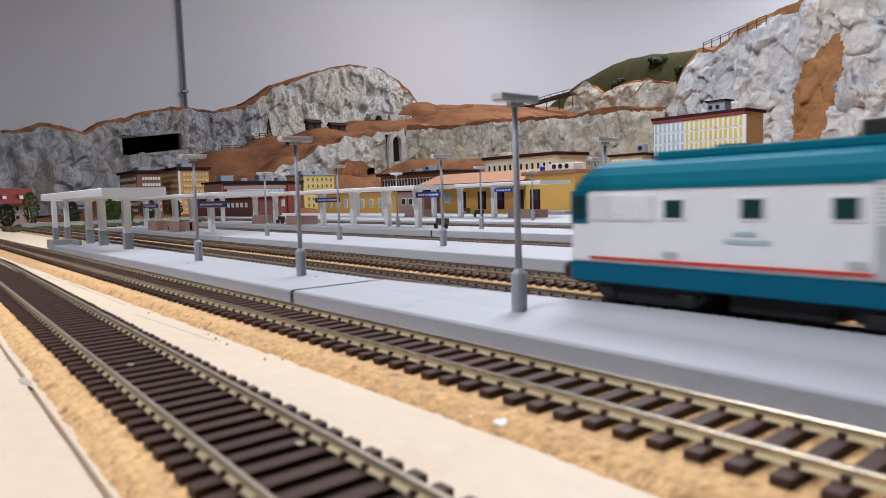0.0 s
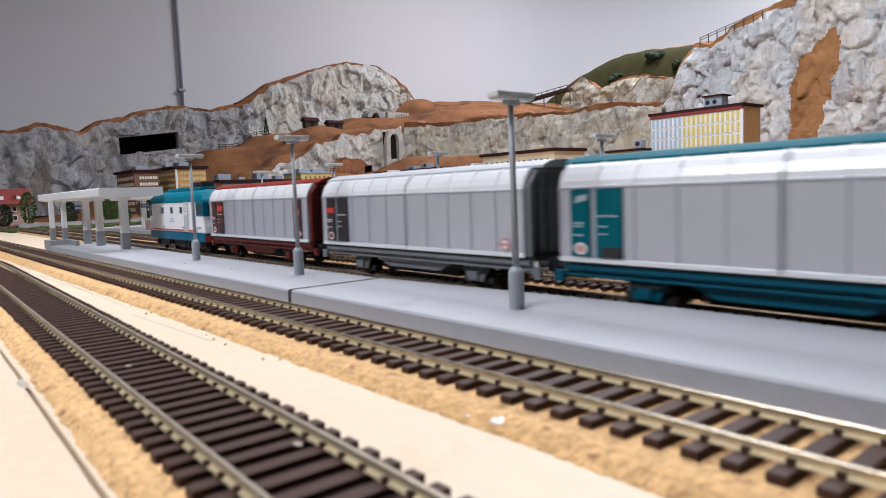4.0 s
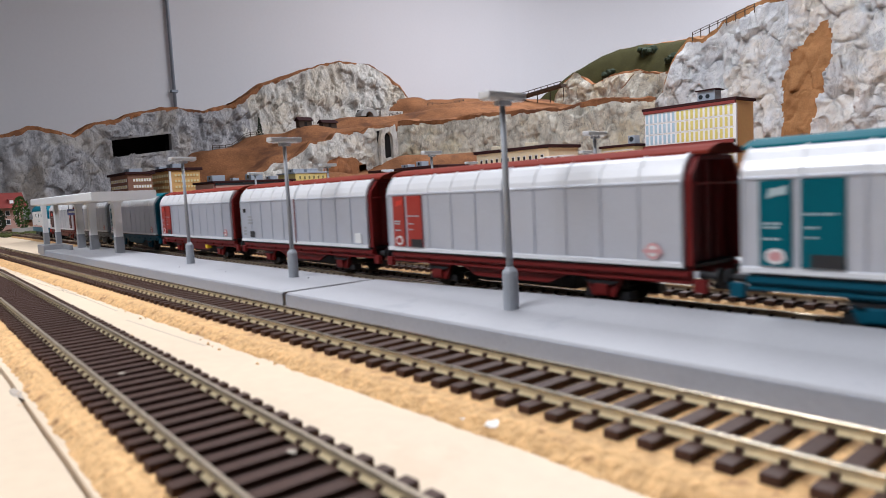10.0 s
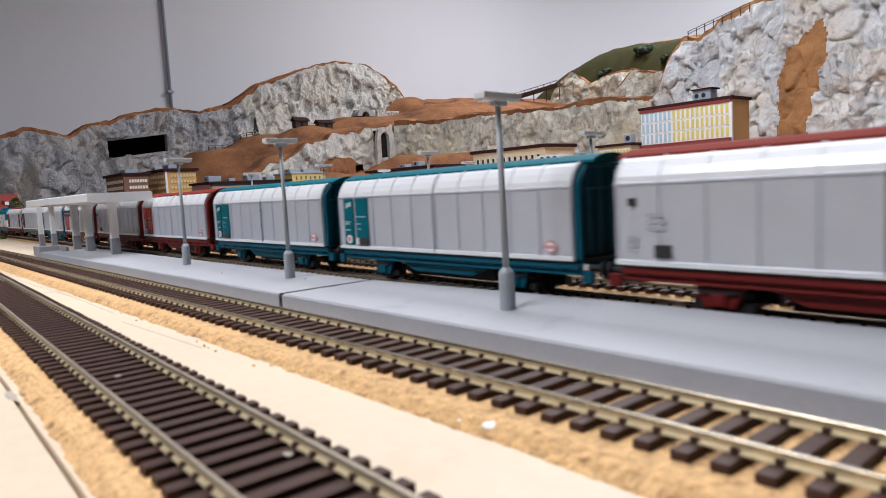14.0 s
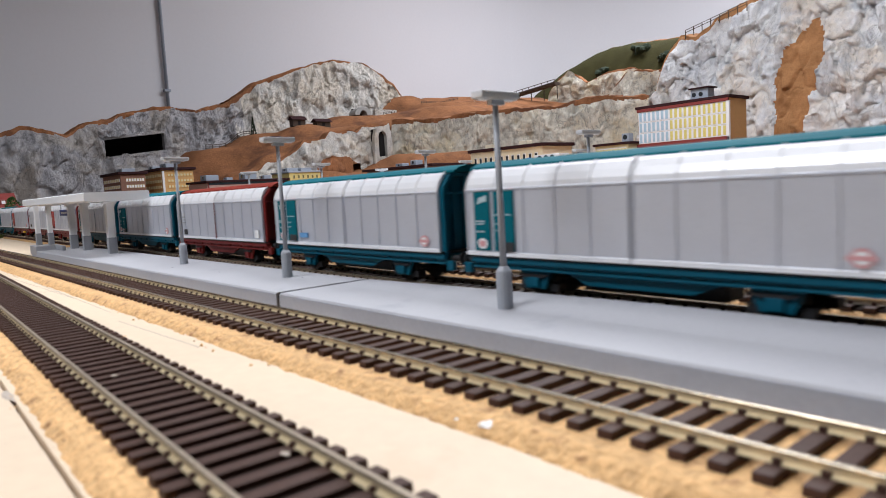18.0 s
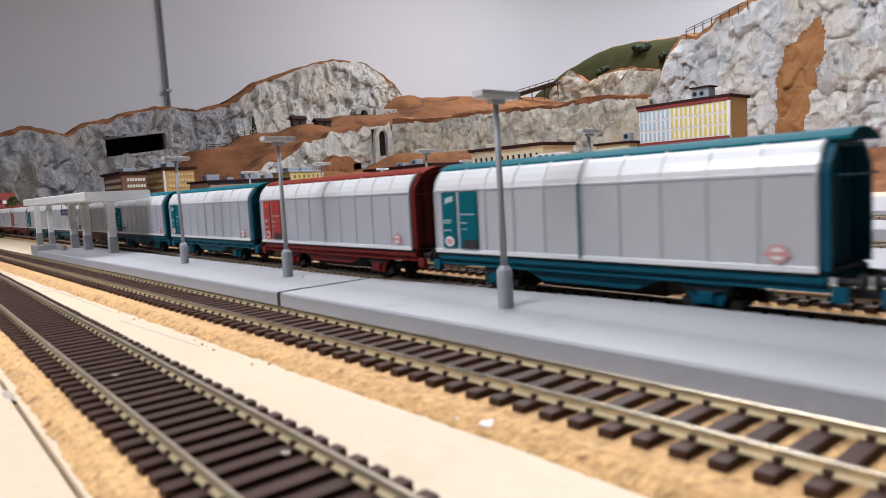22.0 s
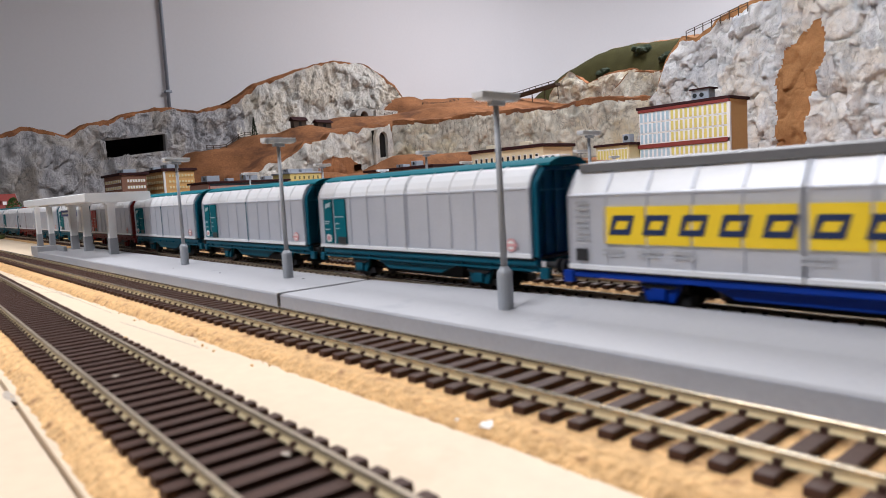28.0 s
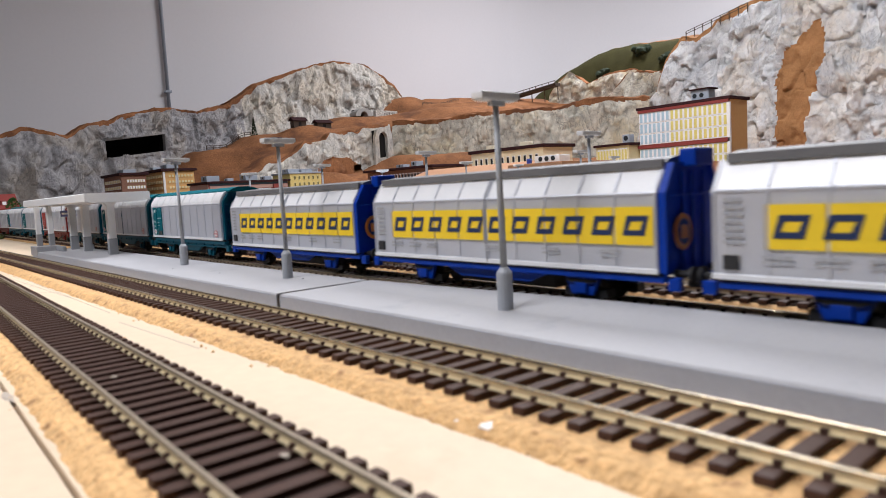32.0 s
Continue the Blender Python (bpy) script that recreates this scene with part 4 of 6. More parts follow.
ORDER = ["brown", "grey", "teal_even", "red", "plain", "red", "teal", "teal_even", "plain", "teal_even", "teal_even", "red", "teal", "teal", "teal_even", "band", "band", "band"]
train, used = [], set()
for kind in ORDER:
    if kind in used:
        train.append(copy_thing(kinds[kind], Matrix.Identity(4)))
    else:
        used.add(kind)
        train.append(kinds[kind])


# marks that single wagons carry
boxpart("data_plate", (0.0955, 0.0995, -0.0150, -0.0118, 0.0072, 0.0098), YELLOW, train[3], "small yellow plate on the underframe")
boxpart("blue_label", (0.0285, 0.0375, -SIDE - 0.0009, -SIDE - 0.0004, 0.0186, 0.0212), BLUELABEL, train[9], "small pale blue label")
boxpart("white_label", (0.0150, 0.0170, -SIDE - 0.0012, -SIDE - 0.0004, 0.0168, 0.0200), WHITEMARK, train[7], "small white label")


# ---- the diesel locomotive ----
def locomotive():
    L, W = 0.1375, 0.0158
    t = thing("diesel_locomotive", "white and teal diesel locomotive with a red waistline", "locomotive")

    def hull(name, pts, material, label="", nose0=0.0, nose1=0.0, smooth=False, bevel=0.0):
        """A half section mirrored across y and drawn along x; the ends lean in by nose0 at the foot and nose1 at the top."""
        bm = bmesh.new()
        full = pts + [(-y, z) for y, z in pts[::-1]]
        zs = [z for _, z in pts]
        lo, hi = min(zs), max(zs)
        rings = []
        for x, sg in ((0, 1), (L, -1)):
            rings.append([bm.verts.new((x + sg * (nose0 + (nose1 - nose0) * ((z - lo) / (hi - lo + 1e-9)) ** 1.5), y, z)) for y, z in full])
        n = len(full)
        for i in range(n):
            bm.faces.new((rings[0][i], rings[0][(i + 1) % n], rings[1][(i + 1) % n], rings[1][i]))
        bm.faces.new(rings[0][::-1])
        bm.faces.new(rings[1])
        if bevel:
            bmesh.ops.bevel(bm, geom=bm.edges[:], offset=bevel, segments=2, affect="EDGES")
        return part(name, bm, material, t, label, smooth)

    hull("skirt", [(-W, 0.0090), (-W, 0.0156)], LOCOTEAL, "teal lower body", 0.0, 0.0, bevel=0.0006)
    hull("body", [(-W + 0.0001, 0.0157), (-W + 0.0001, 0.0393)], LOCOWHITE, "white body side", 0.0001, 0.0026, bevel=0.0006)
    hull("roof", [(-W + 0.0002, 0.0394), (-W + 0.0003, 0.0410), (-0.0146, 0.0440), (-0.0124, 0.0466), (-0.0085, 0.0482), (-0.003, 0.0489), (-0.0008, 0.0490)], LOCOROOF, "teal rounded roof", 0.0024, 0.0110)
    y = -W
    for a, b in ((0.0010, 0.0082), (L - 0.0168, L - 0.0008)):
        cab = boxpart("cab_band", (a, b, y - 0.0002, -y + 0.0002, 0.0284, 0.0395), LOCOTEAL, t, "teal cab band", 0.0004)
        m = (a + b) / 2
        w = (b - a) * 0.34
        for s in (1, -1):
            boxpart("cab_window", (m - w, m + w, *sorted((s * (y - 0.0005), s * (y - 0.0002))), 0.0300, 0.0376), LOCOGLASS, cab, "dark green cab side window")
    for x, sg in ((0.0004, -1), (L - 0.0004, 1)):
        for yy in (-0.0068, 0.0068):
            boxpart("windscreen", (min(x, x + sg * 0.0010), max(x, x + sg * 0.0010), yy - 0.0058, yy + 0.0058, 0.0296, 0.0382), LOCOGLASS, t, "dark windscreen", 0.0003)
        for yy in (-0.0112, 0.0112):
            part("headlight", rod(bmesh.new(), (x, yy, 0.0212), (x + sg * 0.0014, yy, 0.0212), 0.0018, 0.0015, 14), LAMPHEAD, t, "pale round headlight")
            bm = bmesh.new()
            rod(bm, (x, yy * 0.9, 0.0120), (x + sg * 0.0046, yy * 0.9, 0.0120), 0.0014, 0.0011, 10)
            rod(bm, (x + sg * 0.0046, yy * 0.9, 0.0120), (x + sg * 0.0054, yy * 0.9, 0.0120), 0.0028, 0.0028, 14)
            part("buffer", bm, BLACK, t)
        boxpart("buffer_beam", (min(x, x + sg * 0.0008), max(x, x + sg * 0.0008), -0.0152, 0.0152, 0.0092, 0.0140), REDPANEL, t, "red buffer beam")
        boxpart("coupler", (min(x, x + sg * 0.0085), max(x, x + sg * 0.0085), -0.0022, 0.0022, 0.0062, 0.0082), BLACK, t, "", 0.0004)
        part("handrail", rod(bmesh.new(), (x + sg * 0.0018, -0.0140, 0.0262), (x + sg * 0.0018, 0.0140, 0.0262), 0.0003, 0.0003, 6), LOCOGREY, t)
    for x in (0.0403, 0.0640, 0.0873):
        win = boxpart("engine_room_window", (x - 0.0037, x + 0.0037, y - 0.0003, y + 0.0004, 0.0298, 0.0366), LOCOWHITE, t, "square engine-room window", 0.0002)
        boxpart("pane", (x - 0.0029, x + 0.0029, y - 0.0005, y - 0.0003, 0.0306, 0.0358), LOCOGLASS, win, "dark green pane")
    door = boxpart("side_door", (0.0937, 0.1035, y - 0.0005, y + 0.0004, 0.0160, 0.0398), LOCOGREY, t, "pale grey louvred door", 0.0003)
    for k in range(9):
        boxpart("louvre", (0.0945, 0.1027, y - 0.0007, y - 0.0005, 0.0292 + k * 0.0011, 0.0298 + k * 0.0011), LOCOWHITE, door)
    for a, b in ((0.0092, 0.0170), (0.0174, 0.0252), (0.0256, 0.0334)):
        gr = boxpart("grille", (a, b, y - 0.0004, y + 0.0004, 0.0296, 0.0378), LOCOWHITE, t, "white side grille", 0.0002)
        for k in range(6):
            boxpart("slat", (a + 0.0004, b - 0.0004, y - 0.0006, y - 0.0004, 0.0303 + k * 0.0012, 0.0307 + k * 0.0012), LOCOWHITE, gr)
    boxpart("waist_line", (0.009, 0.0935, y - 0.0003, y + 0.0003, 0.0168, 0.0178), REDMARK, t, "thin red waistline")
    boxpart("waist_line", (0.1037, L - 0.0168, y - 0.0003, y + 0.0003, 0.0168, 0.0178), REDMARK, t, "thin red waistline")
    bm = bmesh.new()
    for a, b, z in ((0.0560, 0.0575, 0.0236), (0.0580, 0.0640, 0.0236), (0.0645, 0.0690, 0.0236), (0.0590, 0.0650, 0.0258)):
        box(bm, a, b, y - 0.0003, y - 0.0001, z, z + 0.0011)
    part("side_logo", bm, LIGHTBLUE, t, "pale grey-teal plain lettering bars")
    for x in (0.039, 0.090, 0.126):
        boxpart("hatch", (x - 0.0024, x + 0.0024, y - 0.0003, y + 0.0002, 0.0186, 0.0204), LOCOGREY, t)
    boxpart("side_step", (L - 0.0165, L - 0.0085, y - 0.0007, y + 0.0002, 0.0192, 0.0203), LOCOGREY, t)
    boxpart("roof_hatch", (0.028, 0.108, -0.0070, 0.0070, 0.0484, 0.0510), LOCOROOF, t, "raised teal roof hatch", 0.0006)
    boxpart("exhaust", (0.086, 0.107, -0.0050, 0.0050, 0.0509, 0.0552), BLACK, t, "dark exhaust cowl", 0.0006)
    part("roof_fan", rod(bmesh.new(), (0.050, 0, 0.0505), (0.050, 0, 0.0518), 0.0052, 0.0050, 20), LOCOROOF, t)
    boxpart("horn", (L - 0.020, L - 0.015, -0.004, 0.004, 0.0484, 0.0498), BLACK, t, "", 0.0004)
    boxpart("fuel_tank", (0.056, 0.084, -0.0125, 0.0125, 0.0036, 0.0091), BLACK, t, "black fuel tank", 0.0008)
    for cx in (0.029, 0.1085):
        for s in (-1, 1):
            bm = bmesh.new()
            prism(bm, [(cx - 0.021, 0.0075), (cx - 0.018, 0.0088), (cx + 0.018, 0.0088), (cx + 0.021, 0.0075), (cx + 0.018, 0.0045), (cx + 0.006, 0.0035), (cx - 0.006, 0.0035), (cx - 0.018, 0.0045)], s * 0.0112, s * 0.0130, "y")
            bog = part("bogie_frame", bm, BLACK, t, "black bogie side frame")
            for wx in (cx - 0.0145, cx + 0.0145):
                part("axle_box", box(bmesh.new(), wx - 0.0026, wx + 0.0026, *sorted((s * 0.0130, s * 0.0142)), 0.0035, 0.0078, 0.0005), BLACK, bog)
        for wx in (cx - 0.0145, cx + 0.0145):
            wheelset(t, wx)
    return t


loco = locomotive()


# ---- hills ----
def even_run(run, n):
    """Resamples by distance in plan."""
    d = [0]
    for a, b in zip(run, run[1:]):
        d.append(d[-1] + math.hypot(b[0] - a[0], b[1] - a[1]) + 1e-6)
    out = []
    for i in range(n + 1):
        s = d[-1] * i / n
        j = max(k for k in range(len(d) - 1) if d[k] <= s + 1e-9)
        k = (s - d[j]) / (d[j + 1] - d[j])
        out.append([a + (b - a) * k for a, b in zip(run[j], run[j + 1])])
    return out


def crag(x, y, z, amp):
    """Buttresses and hollows, broken into tilted plates."""
    p = Vector((x, y, z * 0.5))
    a = 1 - abs(noise.noise(p * 8)) * 2
    b = 1 - abs(noise.noise(p * 20 + Vector((5, 2, 9)))) * 2
    c = noise.noise(Vector((x, y, z)) * 60)
    q = Vector((x * 17, y * 17, z * 12)) + Vector((0.5 * a, 0.5 * b, 0.4 * b))
    dist, cells = noise.voronoi(q)[:2]
    o = cells[0]
    tilt = Vector((noise.noise(o * 1.7), noise.noise(o * 1.9 + Vector((7, 1, 3))), noise.noise(o * 2.3 + Vector((2, 8, 5)))))
    plate = noise.noise(o * 3.1) + 2.0 * tilt.dot(q - o) - 0.5 * max(0.0, 0.12 - (dist[1] - dist[0])) / 0.12
    return amp * (0.30 * a + 0.26 * b + 0.55 * plate + 0.14 * c - 0.08)


def cliff(label, run, rock, amp=0.03, lean=0.12, cap=0.25, rise=0.0, step=0.006, rim=0.016, skip=None, stripe=None, rim_mat=None):
    """run: rows of plan x, y, foot height, top height. skip(along, z): leaves an opening; stripe(x, y, z): bare soil."""
    t = thing("rock_cliff", label, "rock cliff", "rock faces of the hills")
    length = sum(math.hypot(b[0] - a[0], b[1] - a[1]) for a, b in zip(run, run[1:]))
    n = max(8, int(length / step))
    cols = even_run(run, n)
    hmax = max(r[3] - r[2] for r in run)
    m = max(8, int(hmax / step))
    bm = bmesh.new()
    grid = []
    for i, (x, y, z0, z1) in enumerate(cols):
        a, b = cols[max(0, i - 3)], cols[min(n, i + 3)]
        dx, dy = b[0] - a[0], b[1] - a[1]
        q = math.hypot(dx, dy) or 1
        nx, ny = dy / q, -dx / q                     # outwards, towards the viewer
        z1 = z1 + 0.010 * noise.noise(Vector((x * 14, y * 14, 1.7))) + 0.005 * noise.noise(Vector((x * 45, y * 45, 4.7)))
        col = []
        for j in range(m + 1):
            v = j / m
            z = z0 + (z1 - z0) * v
            calm = 0.45 if stripe and stripe(x, y, z) else 1.0
            d = calm * crag(x, y, z, amp) * (0.12 + 0.88 * min(1.0, (1 - v) * (z1 - z0) / 0.05 + 0.1) * math.sin(math.pi * min(1, v * 0.45 + 0.25))) - lean * (z - z0)
            zz = z + (0.3 * amp * noise.noise(Vector((x * 30, y * 30, z * 30))) if 0 < j < m else 0)
            col.append(bm.verts.new((x + nx * d, y + ny * d, zz)))
        grid.append((col, nx, ny))
    for i in range(n):
        for j in range(m):
            c = (cols[i][1], cols[i][2] + (cols[i][3] - cols[i][2]) * (j + 0.5) / m, cols[i][0])
            if skip and skip(c[0], c[1]):
                continue
            f = bm.faces.new((grid[i][0][j], grid[i + 1][0][j], grid[i + 1][0][j + 1], grid[i][0][j + 1]))
            top = cols[i][3] - c[1]
            edge = rim * (0.75 + 0.9 * noise.noise(Vector((cols[i][0] * 14, cols[i][1] * 14, c[1] * 5))))
            if top < edge or (stripe and stripe(c[2], c[0], c[1])):
                f.material_index = 1
    tops = [(col[-1].co.copy(), nx, ny) for col, nx, ny in grid]
    part("rock_face", bm, [rock, rim_mat or SOIL], t, "plaster rock face", smooth=True, fix=False)
    if cap:
        bm = bmesh.new()
        k = 7
        verts = []
        for o, nx, ny in tops:
            r = []
            for j in range(k + 1):
                v = j / k
                d = -cap * v
                zz = o.z + rise * math.sin(v * math.pi * 0.5) + (0.012 * noise.noise(Vector((o.x * 12, o.y * 12, v * 3))) if j else 0) - 0.05 * v * v
                r.append(bm.verts.new((o.x + nx * d, o.y + ny * d, zz)))
            verts.append(r)
        for a, b in zip(verts, verts[1:]):
            for j in range(k):
                bm.faces.new((a[j], b[j], b[j + 1], a[j + 1]))
        part("soil_top", bm, rim_mat or SOIL, t, "brown soil on the cliff's top", smooth=True, fix=False)
    return t


def between_rows(rows, z):
    """Linear between rows of (height, value), highest first."""
    for (za, a), (zb, b) in zip(rows, rows[1:]):
        if za >= z >= zb:
            return b + (a - b) * (z - zb) / (za - zb)
    return rows[0][1] if z > rows[0][0] else rows[-1][1]


def hollow(x, y, z):
    """Brown soil in the hollow beside the lower tunnel."""
    w = 0.25 * noise.noise(Vector((y * 22, z * 22, 6)))
    return ((y - 1.385) / 0.098) ** 2 + ((z - 0.135) / 0.062) ** 2 < 1 + w


def gully(x, y, z):
    """Bare brown scree, widest half way up."""
    if not 0.05 < z < 0.472:
        return False
    w = 0.010 * noise.noise(Vector((z * 26, 3, 2)))
    left = between_rows(((0.475, -0.81), (0.448, -0.852), (0.41, -0.890), (0.35, -0.912), (0.31, -0.918), (0.19, -0.904)), z)
    right = between_rows(((0.475, -0.792), (0.425, -0.770), (0.348, -0.777), (0.283, -0.798), (0.186, -0.815)), z)
    return left + w < x < right + 0.8 * w


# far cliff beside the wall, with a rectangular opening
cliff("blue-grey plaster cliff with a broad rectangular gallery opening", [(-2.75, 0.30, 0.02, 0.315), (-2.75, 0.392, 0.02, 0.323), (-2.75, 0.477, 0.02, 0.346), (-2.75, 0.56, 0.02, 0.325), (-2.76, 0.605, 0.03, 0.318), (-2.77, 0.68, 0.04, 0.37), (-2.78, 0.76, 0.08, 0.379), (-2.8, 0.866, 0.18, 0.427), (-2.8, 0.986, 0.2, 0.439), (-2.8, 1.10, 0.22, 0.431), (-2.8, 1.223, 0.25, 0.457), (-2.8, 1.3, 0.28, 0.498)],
      ROCKDIM, 0.028, 0.08, skip=lambda s, z: 0.728 < s < 0.962 and 0.233 + 0.13 * (s - 0.73) < z < 0.308 + 0.13 * (s - 0.73))
cliff("large rounded pale grey rock dome with brown soil crest", [(-2.8, 1.26, 0.28, 0.478), (-2.8, 1.303, 0.29, 0.5), (-2.8, 1.373, 0.3, 0.555), (-2.8, 1.499, 0.33, 0.607), (-2.8, 1.677, 0.38, 0.666), (-2.8, 1.833, 0.42, 0.693), (-2.8, 1.946, 0.43, 0.69), (-2.8, 2.062, 0.44, 0.64), (-2.8, 2.129, 0.45, 0.594), (-2.8, 2.17, 0.45, 0.54), (-2.8, 2.20, 0.45, 0.50)],
      ROCK, 0.03, 0.1, rise=0.01)
t = thing("gallery_opening", "rectangular gallery recess with its dark inside painted black", "tunnel")
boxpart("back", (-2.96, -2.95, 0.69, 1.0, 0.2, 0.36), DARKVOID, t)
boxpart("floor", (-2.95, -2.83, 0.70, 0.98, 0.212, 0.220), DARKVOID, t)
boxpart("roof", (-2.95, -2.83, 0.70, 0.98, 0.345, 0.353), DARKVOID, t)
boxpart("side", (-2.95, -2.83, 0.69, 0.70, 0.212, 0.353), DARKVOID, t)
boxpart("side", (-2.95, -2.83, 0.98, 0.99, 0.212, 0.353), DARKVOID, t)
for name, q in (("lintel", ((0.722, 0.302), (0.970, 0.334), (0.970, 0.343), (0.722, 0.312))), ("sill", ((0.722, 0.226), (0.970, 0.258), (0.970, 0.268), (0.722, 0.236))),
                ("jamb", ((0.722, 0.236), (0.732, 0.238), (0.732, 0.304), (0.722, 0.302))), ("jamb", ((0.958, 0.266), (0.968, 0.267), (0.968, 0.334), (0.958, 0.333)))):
    part(name, prism(bmesh.new(), q, -2.83, -2.800, "x"), ROCKDIM, t, "plastered edge of the opening")

# lower crags with the tunnel mouth, and the long pale cliff beyond
cliff("low pale crag with a small arched tunnel mouth", [(-2.2, 1.05, 0.08, 0.14), (-2.2, 1.102, 0.08, 0.173), (-2.2, 1.216, 0.08, 0.212), (-2.2, 1.25, 0.08, 0.25), (-2.2, 1.344, 0.08, 0.262), (-2.2, 1.366, 0.08, 0.288), (-2.2, 1.489, 0.08, 0.294), (-2.2, 1.522, 0.08, 0.317), (-2.2, 1.624, 0.08, 0.312), (-2.22, 1.67, 0.08, 0.33)], ROCK, 0.024, 0.1, cap=0.12, rim=0.008, step=0.006,
      skip=lambda s, z: (abs(s - 1.588) < 0.027 and 0.19 < z < 0.292) or (1.455 < s < 1.492 and z < 0.165), stripe=hollow)
cliff("long pale greenish-grey cliff below the brown terrace", [(-2.22, 1.655, 0.15, 0.335), (-2.097, 1.753, 0.14, 0.332), (-1.93, 1.843, 0.14, 0.339), (-1.811, 1.908, 0.12, 0.342), (-1.641, 2.0, 0.12, 0.336), (-1.55, 2.05, 0.12, 0.35), (-1.496, 2.079, 0.12, 0.352), (-1.43, 2.116, 0.12, 0.345), (-1.36, 2.15, 0.1, 0.34)], ROCKG, 0.03, 0.1, cap=0.3, rise=0.03, rim=0.018)
cliff("tall bright white plaster cliff with a brown scree gully", [(-1.44, 2.14, 0.06, 0.23), (-1.38, 2.12, 0.06, 0.275), (-1.33, 2.1, 0.06, 0.35), (-1.29, 2.1, 0.06, 0.46), (-1.24, 2.1, 0.06, 0.518), (-1.185, 2.1, 0.06, 0.505), (-1.115, 2.1, 0.06, 0.548), (-1.02, 2.1, 0.06, 0.585), (-0.95, 2.1, 0.06, 0.60), (-0.85, 2.08, 0.06, 0.63), (-0.62, 2.05, 0.06, 0.66), (-0.35, 2.0, 0.06, 0.70), (0.0, 2.0, 0.06, 0.70)],
      ROCKW, 0.042, 0.14, cap=0.5, rise=0.06, step=0.0048, rim=0.026, stripe=gully, rim_mat=SCREE)
t = thing("tunnel_mouth", "small dark arched tunnel mouth in a flat plastered portal", "tunnel", "tunnel mouths")
# a solid black block in place of a dark, deep bore
part("bore", box(bmesh.new(), -2.26, -2.203, 1.555, 1.63, 0.17, 0.295), DARKVOID, t, "block painted black for the unlit bore")
arc = [math.pi * k / 10 for k in range(11)]
hole = [(1.586 - math.cos(a) * 0.020, 0.264 + math.sin(a) * 0.024) for a in arc]
part("portal_wall", prism(bmesh.new(), [(1.545, 0.16), (1.566, 0.16)] + hole + [(1.606, 0.16), (1.632, 0.16), (1.632, 0.240), (1.627, 0.290), (1.610, 0.303), (1.582, 0.307), (1.558, 0.297), (1.547, 0.262)], -2.2025, -2.185, "x"), ROCK, t, "plastered portal wall")
t = thing("tunnel_mouth", "wide grey arch with a small block painted black for the unlit hole below the rock dome", "tunnel", "tunnel mouths")
bm = bmesh.new()
prism(bm, [(1.861 + math.cos(a) * 0.048, 0.418 + math.sin(a) * 0.036) for a in arc] + [(1.861 + math.cos(a) * 0.021, 0.418 + math.sin(a) * 0.022) for a in arc[::-1]], -2.76, -2.705, "x")
part("arch_ring", bm, CONCRETE, t, "grey arch ring")
boxpart("bore", (-2.765, -2.75, 1.83, 1.89, 0.41, 0.45), DARKVOID, t, "block painted black for the unlit hole")
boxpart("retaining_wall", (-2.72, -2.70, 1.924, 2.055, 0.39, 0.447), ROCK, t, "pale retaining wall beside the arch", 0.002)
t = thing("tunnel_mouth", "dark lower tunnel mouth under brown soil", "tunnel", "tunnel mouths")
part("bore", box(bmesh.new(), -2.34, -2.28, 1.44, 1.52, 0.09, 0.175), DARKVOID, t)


# brown ground of the hills
HUMPS = ((-2.6, 0.3, 0.02), (-2.66, 0.5, 0.04), (-2.66, 0.66, 0.085), (-2.64, 0.85, 0.165), (-2.64, 1.07, 0.255), (-2.62, 1.27, 0.31), (-2.6, 1.5, 0.352), (-2.62, 1.7, 0.394), (-2.64, 1.86, 0.403), (-2.64, 1.99, 0.415),
         (-2.2, 0.5, 0.02), (-2.3, 0.8, 0.0), (-2.3, 0.9, 0.03), (-2.3, 1.03, 0.15), (-2.28, 1.2, 0.215), (-2.42, 1.4, 0.335), (-2.35, 1.55, 0.32), (-2.3, 1.75, 0.345), (-2.4, 2.1, 0.425), (-2.62, 2.24, 0.472), (-2.72, 2.3, 0.50), (-2.8, 2.215, 0.535), (-2.8, 2.37, 0.533), (-2.8, 2.5, 0.537), (-2.8, 2.7, 0.53), (-2.8, 3.0, 0.535), (-2.9, 2.3, 0.52),
         (-2.9, 2.6, 0.50), (-2.1, 2.0, 0.36), (-1.9, 2.2, 0.37), (-1.6, 2.4, 0.38), (-2.0, 0.9, 0.004), (-1.95, 1.2, 0.01), (-2.0, 1.4, 0.03), (-2.12, 1.12, 0.12), (-2.13, 1.3, 0.135), (-2.13, 1.4, 0.125), (-2.12, 1.5, 0.135), (-2.13, 1.6, 0.190), (-2.08, 1.70, 0.192), (-1.98, 1.76, 0.19), (-1.85, 1.83, 0.185), (-1.7, 1.90, 0.165), (-1.5, 2.0, 0.13), (-2.3, 1.32, 0.26), (-2.32, 1.45, 0.295), (-2.16, 1.86, 0.345), (-1.95, 1.98, 0.35), (-1.75, 2.1, 0.35), (-1.55, 2.2, 0.36), (-1.75, 1.55, 0.045),
         (-1.6, 1.4, 0.03), (-1.2, 1.6, 0.05), (-1.0, 1.9, 0.10), (-0.6, 1.7, 0.05), (-0.5, 1.9, 0.09), (-1.3, 3.0, 0.42), (-2.4, 3.2, 0.5), (-3.3, 1.0, 0.3), (-3.3, 2.5, 0.45), (-1.2, 1.2, 0.003), (-0.6, 1.3, 0.003), (-2.0, 0.62, 0.003))


